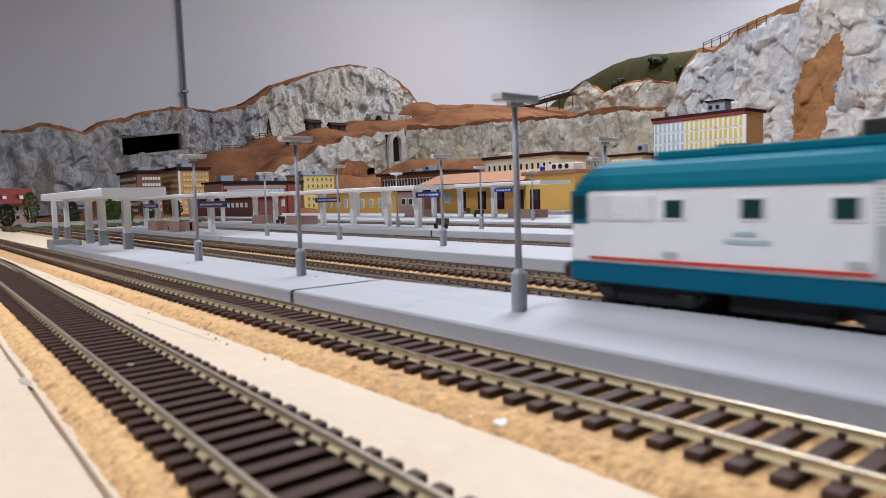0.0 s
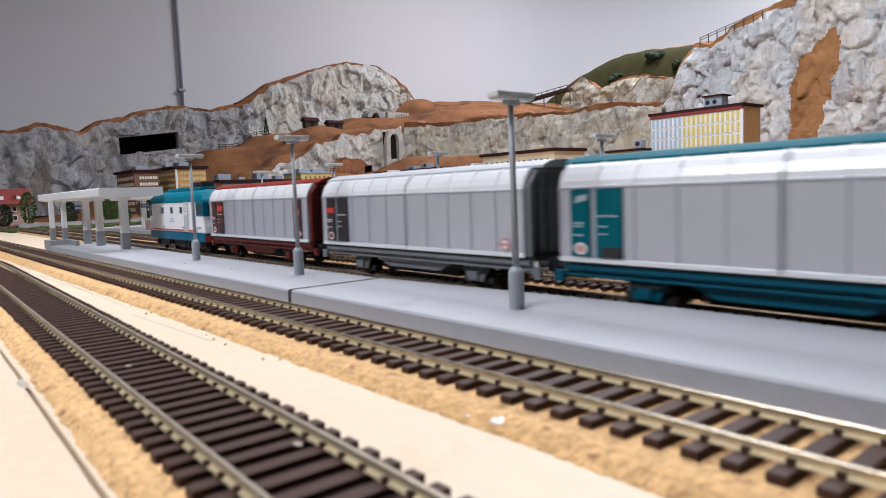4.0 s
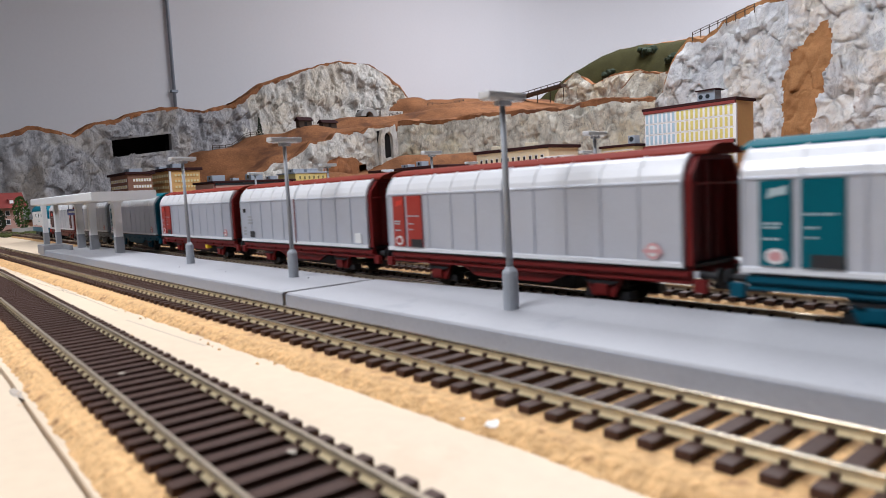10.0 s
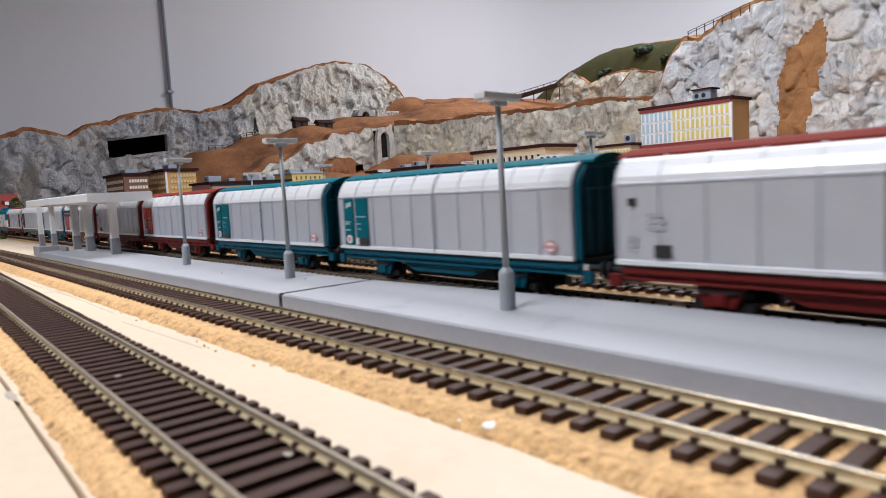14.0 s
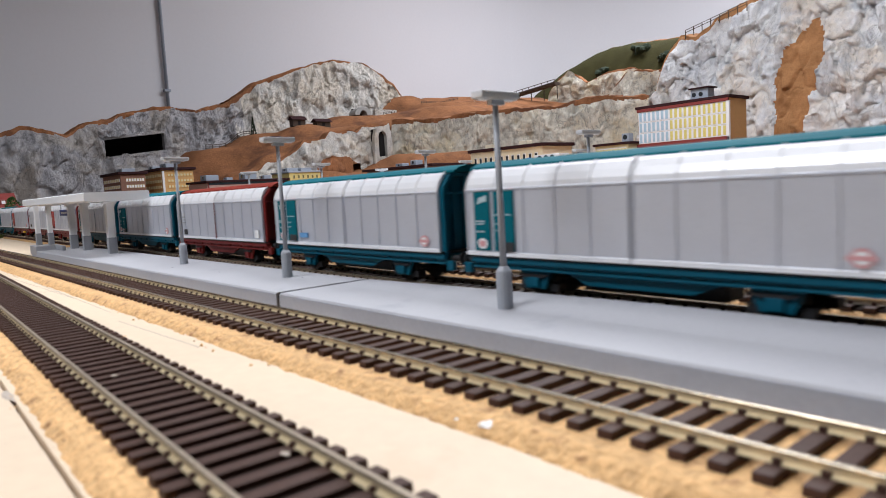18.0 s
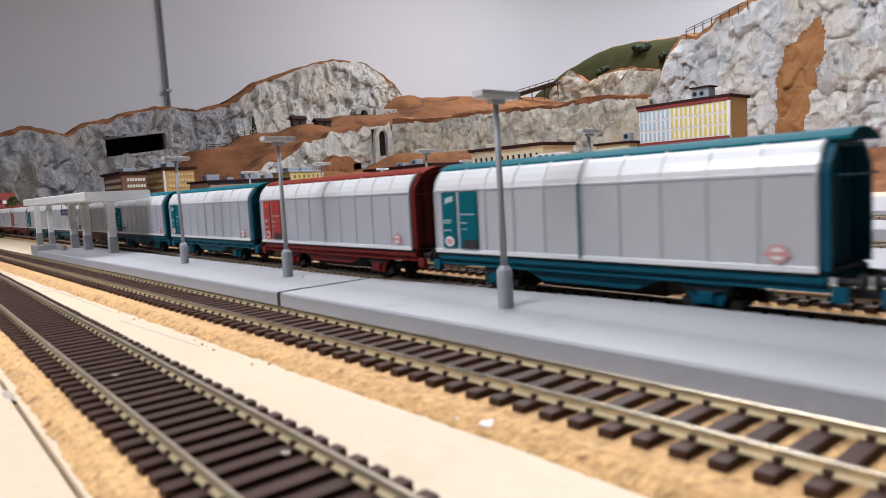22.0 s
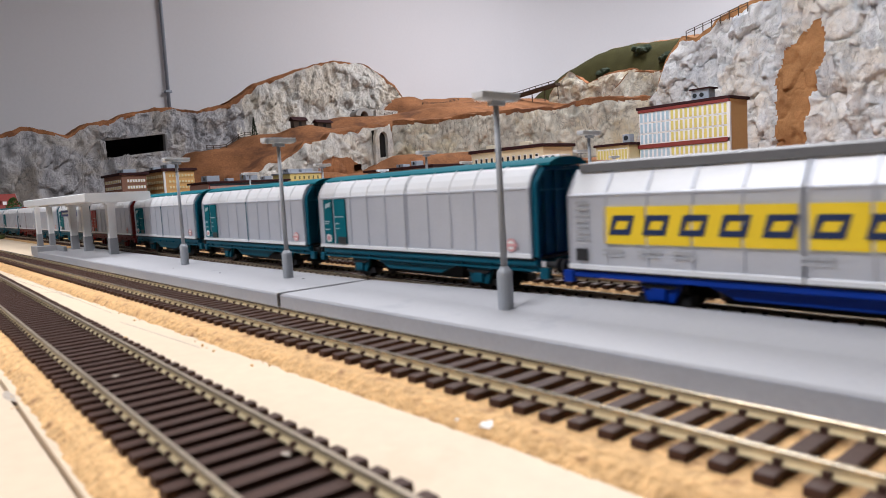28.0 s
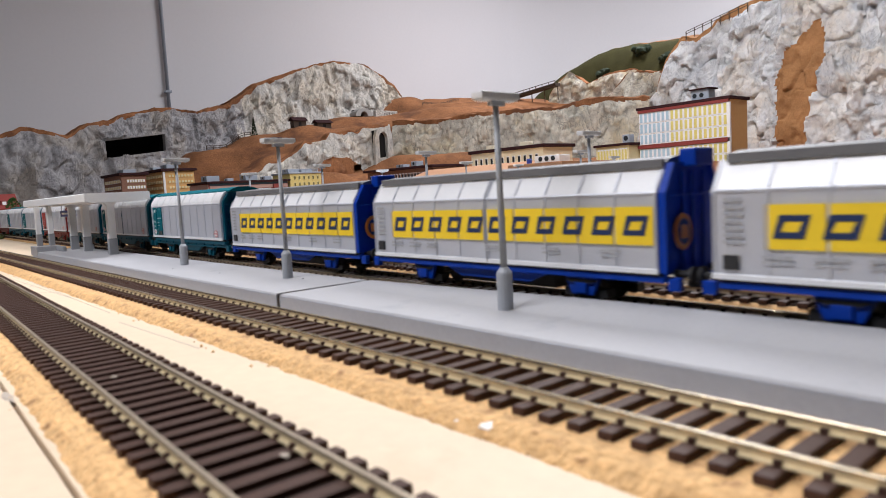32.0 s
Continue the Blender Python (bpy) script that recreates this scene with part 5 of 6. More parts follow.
FOOT = ((-2.25, 1.70), (-2.097, 1.753), (-1.93, 1.843), (-1.811, 1.908), (-1.641, 2.0), (-1.496, 2.079), (-1.36, 2.13), (-0.85, 2.09), (-0.35, 2.0), (0.2, 2.0))


def above(x, y):
    """True on the terrace behind the long cliff, false on the low ground before it."""
    if x < -2.25:
        return True
    for (xa, ya), (xb, yb) in zip(FOOT, FOOT[1:]):
        if xa <= x <= xb:
            return y > ya + (yb - ya) * (x - xa) / (xb - xa) + 0.10
    return y > 2.05


def spread(x, y, humps):
    s = w = 0.0
    for hx, hy, hz in humps:
        k = 1 / ((x - hx) ** 2 + (y - hy) ** 2 + 0.0015) ** 2
        s, w = s + k * hz, w + k
    return s / w


HIGH = [h for h in HUMPS if above(h[0], h[1])]
LOW = [h for h in HUMPS if not above(h[0], h[1])]


def hill_height(x, y):
    """Heights spread between the humps, apart above and below the cliff line."""
    k = min(1.0, max(0.0, (y - 1.0) / 0.12))
    z = spread(x, y, HIGH if above(x, y) else LOW) if k > 0 else 0.0
    return z * k + (spread(x, y, HUMPS) * (1 - k) if k < 1 else 0.0)


bm = bmesh.new()
X0, X1, Y0, Y1, ST = -3.58, 0.1, 0.3, 3.55, 0.035
nx, ny = int((X1 - X0) / ST), int((Y1 - Y0) / ST)
vs = {}
for i in range(nx + 1):
    for j in range(ny + 1):
        x, y = X0 + i * ST, Y0 + j * ST
        edge = min(1.0, max(0.0, (y - (1.05 if x > -1.75 else 0.32)) / 0.35)) * min(1.0, max(0.0, (-1.85 - x) / 0.4) if y < 1.15 else 1.0)
        z = (hill_height(x, y) + 0.008 * noise.noise(Vector((x * 9, y * 9, 0)))) * edge - 0.004 * (1 - edge)
        vs[i, j] = bm.verts.new((x, y, z))
for i in range(nx):
    for j in range(ny):
        bm.faces.new((vs[i, j], vs[i + 1, j], vs[i + 1, j + 1], vs[i, j + 1]))
tagged(part("hillside", bm, SOIL, None, smooth=True), "bare reddish brown soil slopes between the cliffs", "hillside", kind="structure")

cliff("pale green-grey crag under a grassy knoll", [(-2.25, 2.66, 0.42, 0.50), (-2.196, 2.65, 0.42, 0.548), (-2.124, 2.65, 0.42, 0.588), (-2.07, 2.65, 0.40, 0.555), (-2.02, 2.65, 0.38, 0.515), (-1.96, 2.65, 0.38, 0.525), (-1.903, 2.65, 0.36, 0.545), (-1.783, 2.65, 0.36, 0.545), (-1.67, 2.65, 0.34, 0.51), (-1.55, 2.62, 0.34, 0.49), (-1.38, 2.55, 0.3, 0.46)], ROCKG, 0.03, 0.15, cap=0.08, rim=0.005)
cliff("pale craggy shoulder joining the terrace to the white cliff", [(-1.64, 2.2, 0.28, 0.34), (-1.578, 2.2, 0.28, 0.372), (-1.552, 2.2, 0.28, 0.386), (-1.526, 2.2, 0.28, 0.412), (-1.48, 2.2, 0.28, 0.452), (-1.43, 2.2, 0.28, 0.446), (-1.386, 2.2, 0.28, 0.43), (-1.34, 2.2, 0.28, 0.42), (-1.24, 2.22, 0.28, 0.40)], ROCKG, 0.03, 0.1, cap=0.2, rim=0.004)
CREST = ((-1.1, 0.655), (-1.715, 0.676), (-1.863, 0.692), (-2.022, 0.696), (-2.134, 0.675), (-2.287, 0.63), (-2.42, 0.56))


def knoll_height(x, y):
    top = between_rows(CREST, x)
    k = (y - 2.70) / 0.20
    if k < 1:
        return 0.46 + (top - 0.46) * math.sin(max(0.0, k) * math.pi / 2) ** 0.9
    return top - 0.25 * (k - 1) ** 2


bm = bmesh.new()
rows = []
for i in range(67):
    x = -2.42 + 0.02 * i
    rows.append([bm.verts.new((x, 2.70 + 0.022 * j, knoll_height(x, 2.70 + 0.022 * j) + 0.006 * noise.noise(Vector((x * 14, j * 0.5, 3))))) for j in range(18)])
for a, b in zip(rows, rows[1:]):
    for j in range(17):
        f = bm.faces.new((a[j], b[j], b[j + 1], a[j + 1]))
        f.material_index = int(j > 7.4 + 0.8 * noise.noise(Vector((a[j].co.x * 12, 0, 0))))
knoll = tagged(part("grassy_knoll", bm, [GRASS, SOIL], None, smooth=True), "olive green grassy knoll with a brown crest", "hill", kind="structure")


# ---- buildings ----
def facade_windows(t, face, a0, a1, z0, z1, at, cols, rows, pane, frame_m, wf=0.6, hf=0.55, proud=0.0015):
    """Windows on a face: 'x' looks to +x, 'y' looks to -y; a is the other plan axis."""
    da, dz = (a1 - a0) / cols, (z1 - z0) / rows
    for c in range(cols):
        for r in range(rows):
            ca, cz = a0 + (c + 0.5) * da, z0 + (r + 0.5) * dz
            w, h = da * wf / 2, dz * hf / 2
            pm = pane(c, r) if callable(pane) else pane
            if face == "x":
                win = boxpart("window", (at, at + proud, ca - w, ca + w, cz - h, cz + h), frame_m, t)
                boxpart("pane", (at + proud, at + proud + 0.0006, ca - w * 0.8, ca + w * 0.8, cz - h * 0.8, cz + h * 0.8), pm, win)
            else:
                win = boxpart("window", (ca - w, ca + w, at - proud, at, cz - h, cz + h), frame_m, t)
                boxpart("pane", (ca - w * 0.8, ca + w * 0.8, at - proud - 0.0006, at - proud, cz - h * 0.8, cz + h * 0.8), pm, win)


def block(label, x0, x1, y0, y1, z0, z1, wall, roof, over=0.008, roof_h=0.006, group="model town buildings"):
    t = thing("building", label, "building", group)
    boxpart("wall_body", (x0, x1, y0, y1, z0, z1), wall, t)
    boxpart("roof", (x0 - over, x1 + over, y0 - over, y1 + over, z1, z1 + roof_h), roof, t, bevel=0.0012)
    return t


def roof_units(t, items):
    for x, y, z, sx, sy, sz in items:
        u = boxpart("roof_unit", (x - sx, x + sx, y - sy, y + sy, z, z + sz), ACGREY, t, "grey roof plant unit", 0.001)
        part("fan", rod(bmesh.new(), (x, y - sy, z + sz * 0.55), (x, y - sy - 0.001, z + sz * 0.55), sz * 0.3, sz * 0.3, 12), PANEDARK, u)


# the white-gridded block below the white cliff
t = block("long tan block with a white window grid, blue and yellow panes", -1.142, -0.871, 1.75, 1.85, 0.03, 0.247, TANWALL, BROWNROOF, 0.006, 0.008)
for zi in range(6):
    z1 = 0.2385 - zi * 0.0305 - (0.012 if zi > 2 else 0.0)
    for ci in range(19):
        x0 = -1.1395 + ci * (0.2655 / 19)
        w = boxpart("window", (x0, x0 + 0.0137, 1.7470, 1.75, z1 - 0.0298, z1), WHITE, t, "white framed window")
        boxpart("pane", (x0 + 0.0036, x0 + 0.0137 - 0.0026, 1.7462, 1.747, z1 - 0.0268, z1 - 0.0022), PANEBLUE if ci < 7 else PANEYELLOW, w)
boxpart("string_course", (-1.145, -0.868, 1.744, 1.753, 0.1365, 0.1468), REDWALL, t, "dark red string course")
boxpart("eaves_band", (-1.143, -0.870, 1.7445, 1.752, 0.2390, 0.2468), REDWALL, t, "dark red band below the roof")
boxpart("corner_post", (-0.8735, -0.8665, 1.744, 1.7515, 0.03, 0.2385), WHITE, t)
t2 = thing("roof_hut", "grey rooftop plant hut with two fans", "plant hut")
boxpart("body", (-0.985, -0.935, 1.765, 1.80, 0.255, 0.283), ACGREY, t2, "", 0.001)
boxpart("roof", (-0.990, -0.928, 1.760, 1.805, 0.283, 0.2865), BROWNROOF, t2)
for x in (-0.975, -0.955):
    part("fan", rod(bmesh.new(), (x, 1.765, 0.268), (x, 1.7635, 0.268), 0.006, 0.006, 14), PANEDARK, t2)
t = block("low wing with white and yellow windows and dark roof", -1.26, -1.145, 1.70, 1.80, 0.03, 0.150, CREAMWALL, BROWNROOF, 0.006, 0.007)
facade_windows(t, "y", -1.255, -1.15, 0.10, 0.147, 1.70, 10, 1, PANEYELLOW, WHITE, 0.8, 0.8)
roof_units(t, ((-1.16, 1.72, 0.157, 0.012, 0.012, 0.024),))

# towers at the far left
t = block("brown brick tower block with pale window rows", -2.5, -2.3, 0.64, 0.715, 0.0, 0.150, BRICKWALL, BROWNROOF, 0.008, 0.008)
facade_windows(t, "y", -2.49, -2.31, 0.02, 0.142, 0.64, 9, 6, CREAMWALL, WHITE, 0.86, 0.5)
facade_windows(t, "x", 0.655, 0.712, 0.02, 0.142, -2.3, 7, 6, WHITE, CREAMWALL, 0.8, 0.48)
roof_units(t, ((-2.36, 0.675, 0.158, 0.03, 0.02, 0.012), (-2.45, 0.69, 0.158, 0.02, 0.015, 0.01)))
t = block("tan tower block with rows of cream windows", -2.55, -2.3, 0.77, 0.872, 0.0, 0.160, TANWALL, BROWNROOF, 0.008, 0.009)
facade_windows(t, "y", -2.54, -2.31, 0.02, 0.154, 0.77, 9, 7, CREAMWALL, CREAMWALL, 0.86, 0.5)
facade_windows(t, "x", 0.785, 0.868, 0.02, 0.154, -2.3, 8, 7, CREAMWALL, OCHREWALL, 0.8, 0.48)
boxpart("white_corner", (-2.301, -2.296, 0.7685, 0.775, 0.0, 0.158), WHITE, t)
roof_units(t, ((-2.38, 0.82, 0.169, 0.03, 0.02, 0.016), (-2.46, 0.80, 0.169, 0.02, 0.015, 0.012)))
# long red building and the yellow block
t = block("long low red building with dark roof and white window rows", -2.15, -2.0, 0.80, 1.06, 0.0, 0.106, REDBASE, BROWNROOF, 0.008, 0.006)
boxpart("upper_wall", (-2.0, -1.996, 0.802, 1.058, 0.0875, 0.0975), PINKWALL, t, "pinkish rendered upper wall")
boxpart("upper_wall", (-2.148, -2.002, 0.797, 0.7998, 0.080, 0.104), PINKWALL, t, "pinkish rendered upper wall")
boxpart("glass_band", (-2.0, -1.9955, 0.802, 1.058, 0.0985, 0.1055), PANEDARK, t, "dark glazed band below the roof")
for k, (z0, z1) in enumerate(((0.070, 0.0865), (0.030, 0.052))):
    facade_windows(t, "x", 0.812, 1.00, z0, z1, -2.0, 22, 1, PANEBLUE, WHITE, 0.78, 0.95, 0.003)
stair = boxpart("stair_tower", (-1.9955, -1.985, 1.005, 1.03, 0.0, 0.098), REDWALL, t, "dark red projecting stair tower")
roof_units(t, ((-2.06, 0.83, 0.112, 0.022, 0.020, 0.018), (-2.05, 0.885, 0.112, 0.012, 0.010, 0.009), (-2.06, 0.955, 0.112, 0.022, 0.020, 0.022), (-2.05, 1.01, 0.112, 0.016, 0.012, 0.012)))
t = block("yellow apartment block with grey rooftop", -2.12, -2.0, 1.07, 1.185, 0.0, 0.128, YELLOWWALL, ACGREY, 0.004, 0.005)
facade_windows(t, "x", 1.078, 1.18, 0.02, 0.125, -2.0, 6, 5, PANEOLIVE, CREAMWALL, 0.42, 0.62)
for k in range(9):
    part("rail_post", rod(bmesh.new(), (-1.998, 1.072 + k * 0.0138, 0.133), (-1.998, 1.072 + k * 0.0138, 0.141), 0.0007, 0.0007, 6), ACGREY, t)
part("roof_rail", rod(bmesh.new(), (-1.998, 1.07, 0.141), (-1.998, 1.184, 0.141), 0.0008, 0.0008, 6), ACGREY, t)
roof_units(t, ((-2.05, 1.10, 0.133, 0.02, 0.02, 0.012), (-2.05, 1.15, 0.133, 0.02, 0.02, 0.012)))
# beige building with brown roof, dark-roofed shed
t = block("beige flat building with dark red-brown roof", -1.33, -1.08, 1.25, 1.36, 0.0, 0.139, BEIGEWALL, BROWNROOF, 0.006, 0.008)
facade_windows(t, "y", -1.32, -1.09, 0.095, 0.135, 1.25, 12, 1, PANEDARK, WHITE, 0.45, 0.5)
facade_windows(t, "x", 1.26, 1.35, 0.09, 0.125, -1.08, 4, 1, PANEDARK, WHITE, 0.45, 0.5)
for x in (-1.28, -1.16):
    boxpart("chimney", (x - 0.014, x + 0.014, 1.27, 1.29, 0.147, 0.158), BEIGEWALL, t, "", 0.001)
t = block("long shed with flat dark brown roof and white arcade windows", -1.66, -1.36, 1.14, 1.24, 0.0, 0.110, BRICKWALL, BROWNROOF, 0.01, 0.007)
facade_windows(t, "y", -1.65, -1.37, 0.070, 0.106, 1.14, 20, 1, PANEDARK, WHITE, 0.6, 0.7)
part("roof_pipe", rod(bmesh.new(), (-1.40, 1.15, 0.117), (-1.40, 1.15, 0.15), 0.002, 0.002, 8), ACGREY, t)
roof_units(t, ((-1.45, 1.16, 0.117, 0.012, 0.012, 0.014), (-1.54, 1.18, 0.117, 0.016, 0.012, 0.010)))

# the station: ochre hall with a hipped terracotta roof, low wing at its end
t = thing("station_building", "ochre station building with hipped terracotta roof and dark doors", "station building")
boxpart("hall", (-1.22, -0.90, 1.00, 1.12, BOARD_Z, 0.074), OCHREWALL, t, "ochre rendered hall")
part("hip_roof", prism(bmesh.new(), [(0.945, 0.074), (1.135, 0.074), (1.06, 0.098), (1.02, 0.098)], -1.235, -0.885, "x"), TERRACOTTA, t, "terracotta tiled roof")
boxpart("wing", (-0.8995, -0.78, 0.95, 1.10, BOARD_Z, 0.082), OCHREWALL, t, "ochre rendered wing")
boxpart("parapet", (-0.905, -0.774, 0.944, 1.106, 0.082, 0.0895), TERRACOTTA, t, "", 0.001)
for x, y in ((-0.875, 0.95), (-0.965, 1.00), (-1.02, 1.00), (-1.075, 1.00), (-1.14, 1.00)):
    d = boxpart("door", (x - 0.012, x + 0.012, y - 0.002, y, 0.018, 0.056), BROWNROOF, t, "dark brown door")
    boxpart("pane", (x - 0.009, x + 0.009, y - 0.0028, y - 0.002, 0.036, 0.054), PANEDARK, d)
for x in (-1.19,):
    w = boxpart("window", (x - 0.011, x + 0.011, 0.998, 1.00, 0.032, 0.056), WHITE, t)
    boxpart("pane", (x - 0.009, x + 0.009, 0.9972, 0.998, 0.034, 0.054), PANEBLUE, w)
boxpart("ramp", (-0.87, -0.775, 0.915, 0.949, PLAT_Z, 0.0165), PLATFORM, t, "grey entrance ramp", 0.001)
t2 = thing("rooftop_cooler", "white rooftop cooling unit with dark fans", "cooling unit")
boxpart("casing", (-0.86, -0.80, 0.97, 1.0, 0.0895, 0.103), WHITE, t2, "", 0.001)
for x in (-0.845, -0.83, -0.815):
    part("fan", rod(bmesh.new(), (x, 0.97, 0.097), (x, 0.9685, 0.097), 0.0045, 0.0045, 12), PANEDARK, t2)
t2 = thing("water_tank", "small dark blue rooftop tank", "tank")
part("drum", lathe(bmesh.new(), ((0.005, 0), (0.005, 0.009), (0.003, 0.0105)), (-0.878, 0.975, 0.0895)), SIGNBLUE, t2)
# ochre wing further along the platform, brick hut with windows
t = block("low ochre side building with blue windows", -1.75, -1.36, 0.98, 1.09, BOARD_Z, 0.062, OCHREWALL, TERRACOTTA, 0.006, 0.005)
facade_windows(t, "y", -1.74, -1.37, 0.02, 0.05, 0.98, 9, 1, PANEBLUE, WHITE, 0.35, 0.8)
t = block("pink brown hut with dark windows", -1.34, -1.24, 0.97, 1.06, BOARD_Z, 0.060, PINKWALL, BROWNROOF, 0.004, 0.004)
facade_windows(t, "y", -1.33, -1.25, 0.025, 0.05, 0.97, 3, 1, PANEDARK, WHITE, 0.6, 0.7)
t = block("long maroon shed behind the platforms", -2.0, -1.62, 0.72, 0.80, BOARD_Z, 0.055, MAROONWALL, BROWNROOF, 0.004, 0.004)
facade_windows(t, "y", -1.98, -1.64, 0.03, 0.05, 0.72, 12, 1, WHITE, WHITE, 0.5, 0.6)

# red house at the far end of the tracks
t = thing("house", "small red-roofed brick house at the end of the yard", "house", "model town buildings")
boxpart("wall_body", (-2.11, -1.95, 0.18, 0.293, BOARD_Z, 0.062), PINKWALL, t)
part("roof", prism(bmesh.new(), [(-2.13, 0.060), (-1.93, 0.060), (-1.99, 0.098), (-2.07, 0.098)], 0.17, 0.300, "y"), REDWALL, t, "dark red tiled roof")
for y in (0.235, 0.27):
    d = part("dormer", prism(bmesh.new(), [(-1.972, 0.070), (-1.945, 0.070), (-1.945, 0.080), (-1.98, 0.086)], y - 0.006, y + 0.006, "y"), REDWALL, t)
    boxpart("pane", (-1.945, -1.9445, y - 0.004, y + 0.004, 0.071, 0.079), WHITE, d)
facade_windows(t, "x", 0.19, 0.29, 0.015, 0.058, -1.95, 5, 2, PANEDARK, WHITE, 0.5, 0.6)


# ---- trees and bushes ----
def tree(x, y, z, h, r, material, label, conifer=False, seed=1):
    t = thing("tree", label, "tree", "model trees", at=pose(x, y, z))
    rnd = random.Random(seed)
    bm = rod(bmesh.new(), (0, 0, 0), (0, 0, h * 0.7), r * 0.13, r * 0.04, 7)
    for k in range(7):
        a = k * 2.4
        zz = h * (0.3 + 0.07 * k)
        rod(bm, (0, 0, zz), (math.cos(a) * r * 0.6, math.sin(a) * r * 0.6, zz + h * 0.12), r * 0.04, r * 0.015, 5)
    part("trunk", bm, TRUNK, t)
    bm = bmesh.new()
    for k in range(420):
        v = rnd.random()
        if conifer:
            rr = r * (1 - v) * (0.5 + 0.5 * rnd.random())
            c = Vector((0, 0, h * (0.12 + 0.88 * v)))
        else:
            rr = r * math.sqrt(max(0, 1 - (2 * v - 1) ** 2)) * (0.6 + 0.45 * rnd.random())
            c = Vector((0, 0, h * (0.10 + 0.90 * v)))
        a = rnd.random() * 6.283
        c += Vector((math.cos(a) * rr, math.sin(a) * rr, 0))
        s = r * rnd.uniform(0.10, 0.22)
        u = Vector((rnd.uniform(-1, 1), rnd.uniform(-1, 1), rnd.uniform(-0.6, 0.6))).normalized()
        w = u.orthogonal().normalized()
        q = u.cross(w)
        tip = bm.verts.new(c + q * s * 0.4)
        ring = [bm.verts.new(c + (u * math.cos(b) + w * math.sin(b)) * s) for b in (0, 1.57, 3.14, 4.71)]
        for i in range(4):
            bm.faces.new((ring[i], ring[(i + 1) % 4], tip))
    part("crown", bm, material, t, fix=False)
    return t


tree(-1.70, 0.252, BOARD_Z, 0.080, 0.015, LEAF, "bright green bushy model tree by the yard end", seed=2)
tree(-1.85, 0.225, BOARD_Z, 0.055, 0.018, DARKLEAF, "dark green bushy model tree", seed=3)
for i, (x, y, h) in enumerate(((-1.75, 0.34, 0.055), (-1.8, 0.44, 0.06), (-1.9, 0.55, 0.06), (-1.6, 0.42, 0.04), (-1.95, 0.64, 0.055))):
    tree(x, y, BOARD_Z, h, h * 0.33, LEAF if i % 2 else DARKLEAF, "green model tree behind the platforms", seed=5 + i)
tree(-2.62, 1.255, hill_height(-2.62, 1.255) - 0.01, 0.085, 0.015, DARKLEAF, "dark slender model conifer on the brown slope", True, 11)
for i, (x, y, z, r) in enumerate(((-1.98, 2.745, 0.0, 0.030), (-1.80, 2.80, 0.0, 0.038), (-1.64, 2.76, 0.0, 0.034))):
    z = knoll_height(x, y) - 0.006
    t = thing("bush", "dark green bush on the grassy knoll", "bush", "bushes on the knoll")
    bm = bmesh.new()
    rnd = random.Random(i)
    for k in range(26):
        blob(bm, (x + rnd.uniform(-1, 1) * r, y + rnd.uniform(-1, 1) * r * 0.7, z + rnd.uniform(0, 0.9) * r), r * rnd.uniform(0.25, 0.45), rough=0.7, sub=1, seed=k)
    part("foliage", bm, DARKLEAF, t)


# ---- huts, fences, trestle, conduit ----
def hut(x, y, w, h, label):
    z = hill_height(x, y) - 0.004
    t = thing("wooden_hut", label, "hut", "wooden huts on the slope")
    boxpart("wall_body", (x - w * 0.5, x + w * 0.5, y - w, y + w, z, z + h), WOOD, t)
    part("roof", prism(bmesh.new(), [(x - w * 0.75, z + h), (x + w * 0.75, z + h), (x, z + h * 1.6)], y - w * 1.2, y + w * 1.2, "y"), BROWNROOF, t)
    boxpart("door", (x + w * 0.5, x + w * 0.5 + 0.001, y - w * 0.2, y + w * 0.2, z, z + h * 0.8), DARKVOID, t)


hut(-2.45, 1.365, 0.028, 0.026, "small dark wooden hut on the brown slope")
hut(-2.45, 1.475, 0.032, 0.024, "small dark wooden hut with wide roof on the slope")
hut(-2.42, 1.25, 0.018, 0.014, "tiny dark wooden shelter")


def fence(label, pts, h=0.022, post_r=0.0016, rails=(0.5, 0.95)):
    t = thing("fence", label, "fence", "hill fences")
    for p in pts:
        part("post", rod(bmesh.new(), (p[0], p[1], p[2] - 0.012), (p[0], p[1], p[2] + h), post_r, post_r, 6), WOOD, t)
    for k in rails:
        for a, b in zip(pts, pts[1:]):
            part("fence_rail", rod(bmesh.new(), (a[0], a[1], a[2] + h * k), (b[0], b[1], b[2] + h * k), post_r * 0.7, post_r * 0.7, 6), WOOD, t)


fence("dark wooden fence along the white cliff's edge", [(-1.205 + 0.0295 * i, 2.135, 0.512 + 0.0064 * i) for i in range(8)], 0.017, 0.0016)
fence("low brown fence on the terrace", [(-2.62, 2.15 + 0.03 * i, hill_height(-2.62, 2.15 + 0.03 * i)) for i in range(9)], 0.012, 0.0012)
fence("low brown fence below the rock dome", [(-2.6, 1.90 + 0.016 * i, hill_height(-2.6, 1.90 + 0.016 * i)) for i in range(5)], 0.014, 0.0012)
fence("low brown fence on the slope", [(-2.64, 1.06 + 0.027 * i, hill_height(-2.64, 1.06 + 0.027 * i)) for i in range(8)], 0.018)
t = thing("trestle_bridge", "dark wooden trestle walkway beside the knoll", "bridge")
ax, bx, az, bz = -2.46, -2.13, 0.488, 0.515
part("deck", prism(bmesh.new(), [(ax, az), (bx, bz), (bx, bz + 0.013), (ax, az + 0.013)], 2.57, 2.61, "y"), WOOD, t)
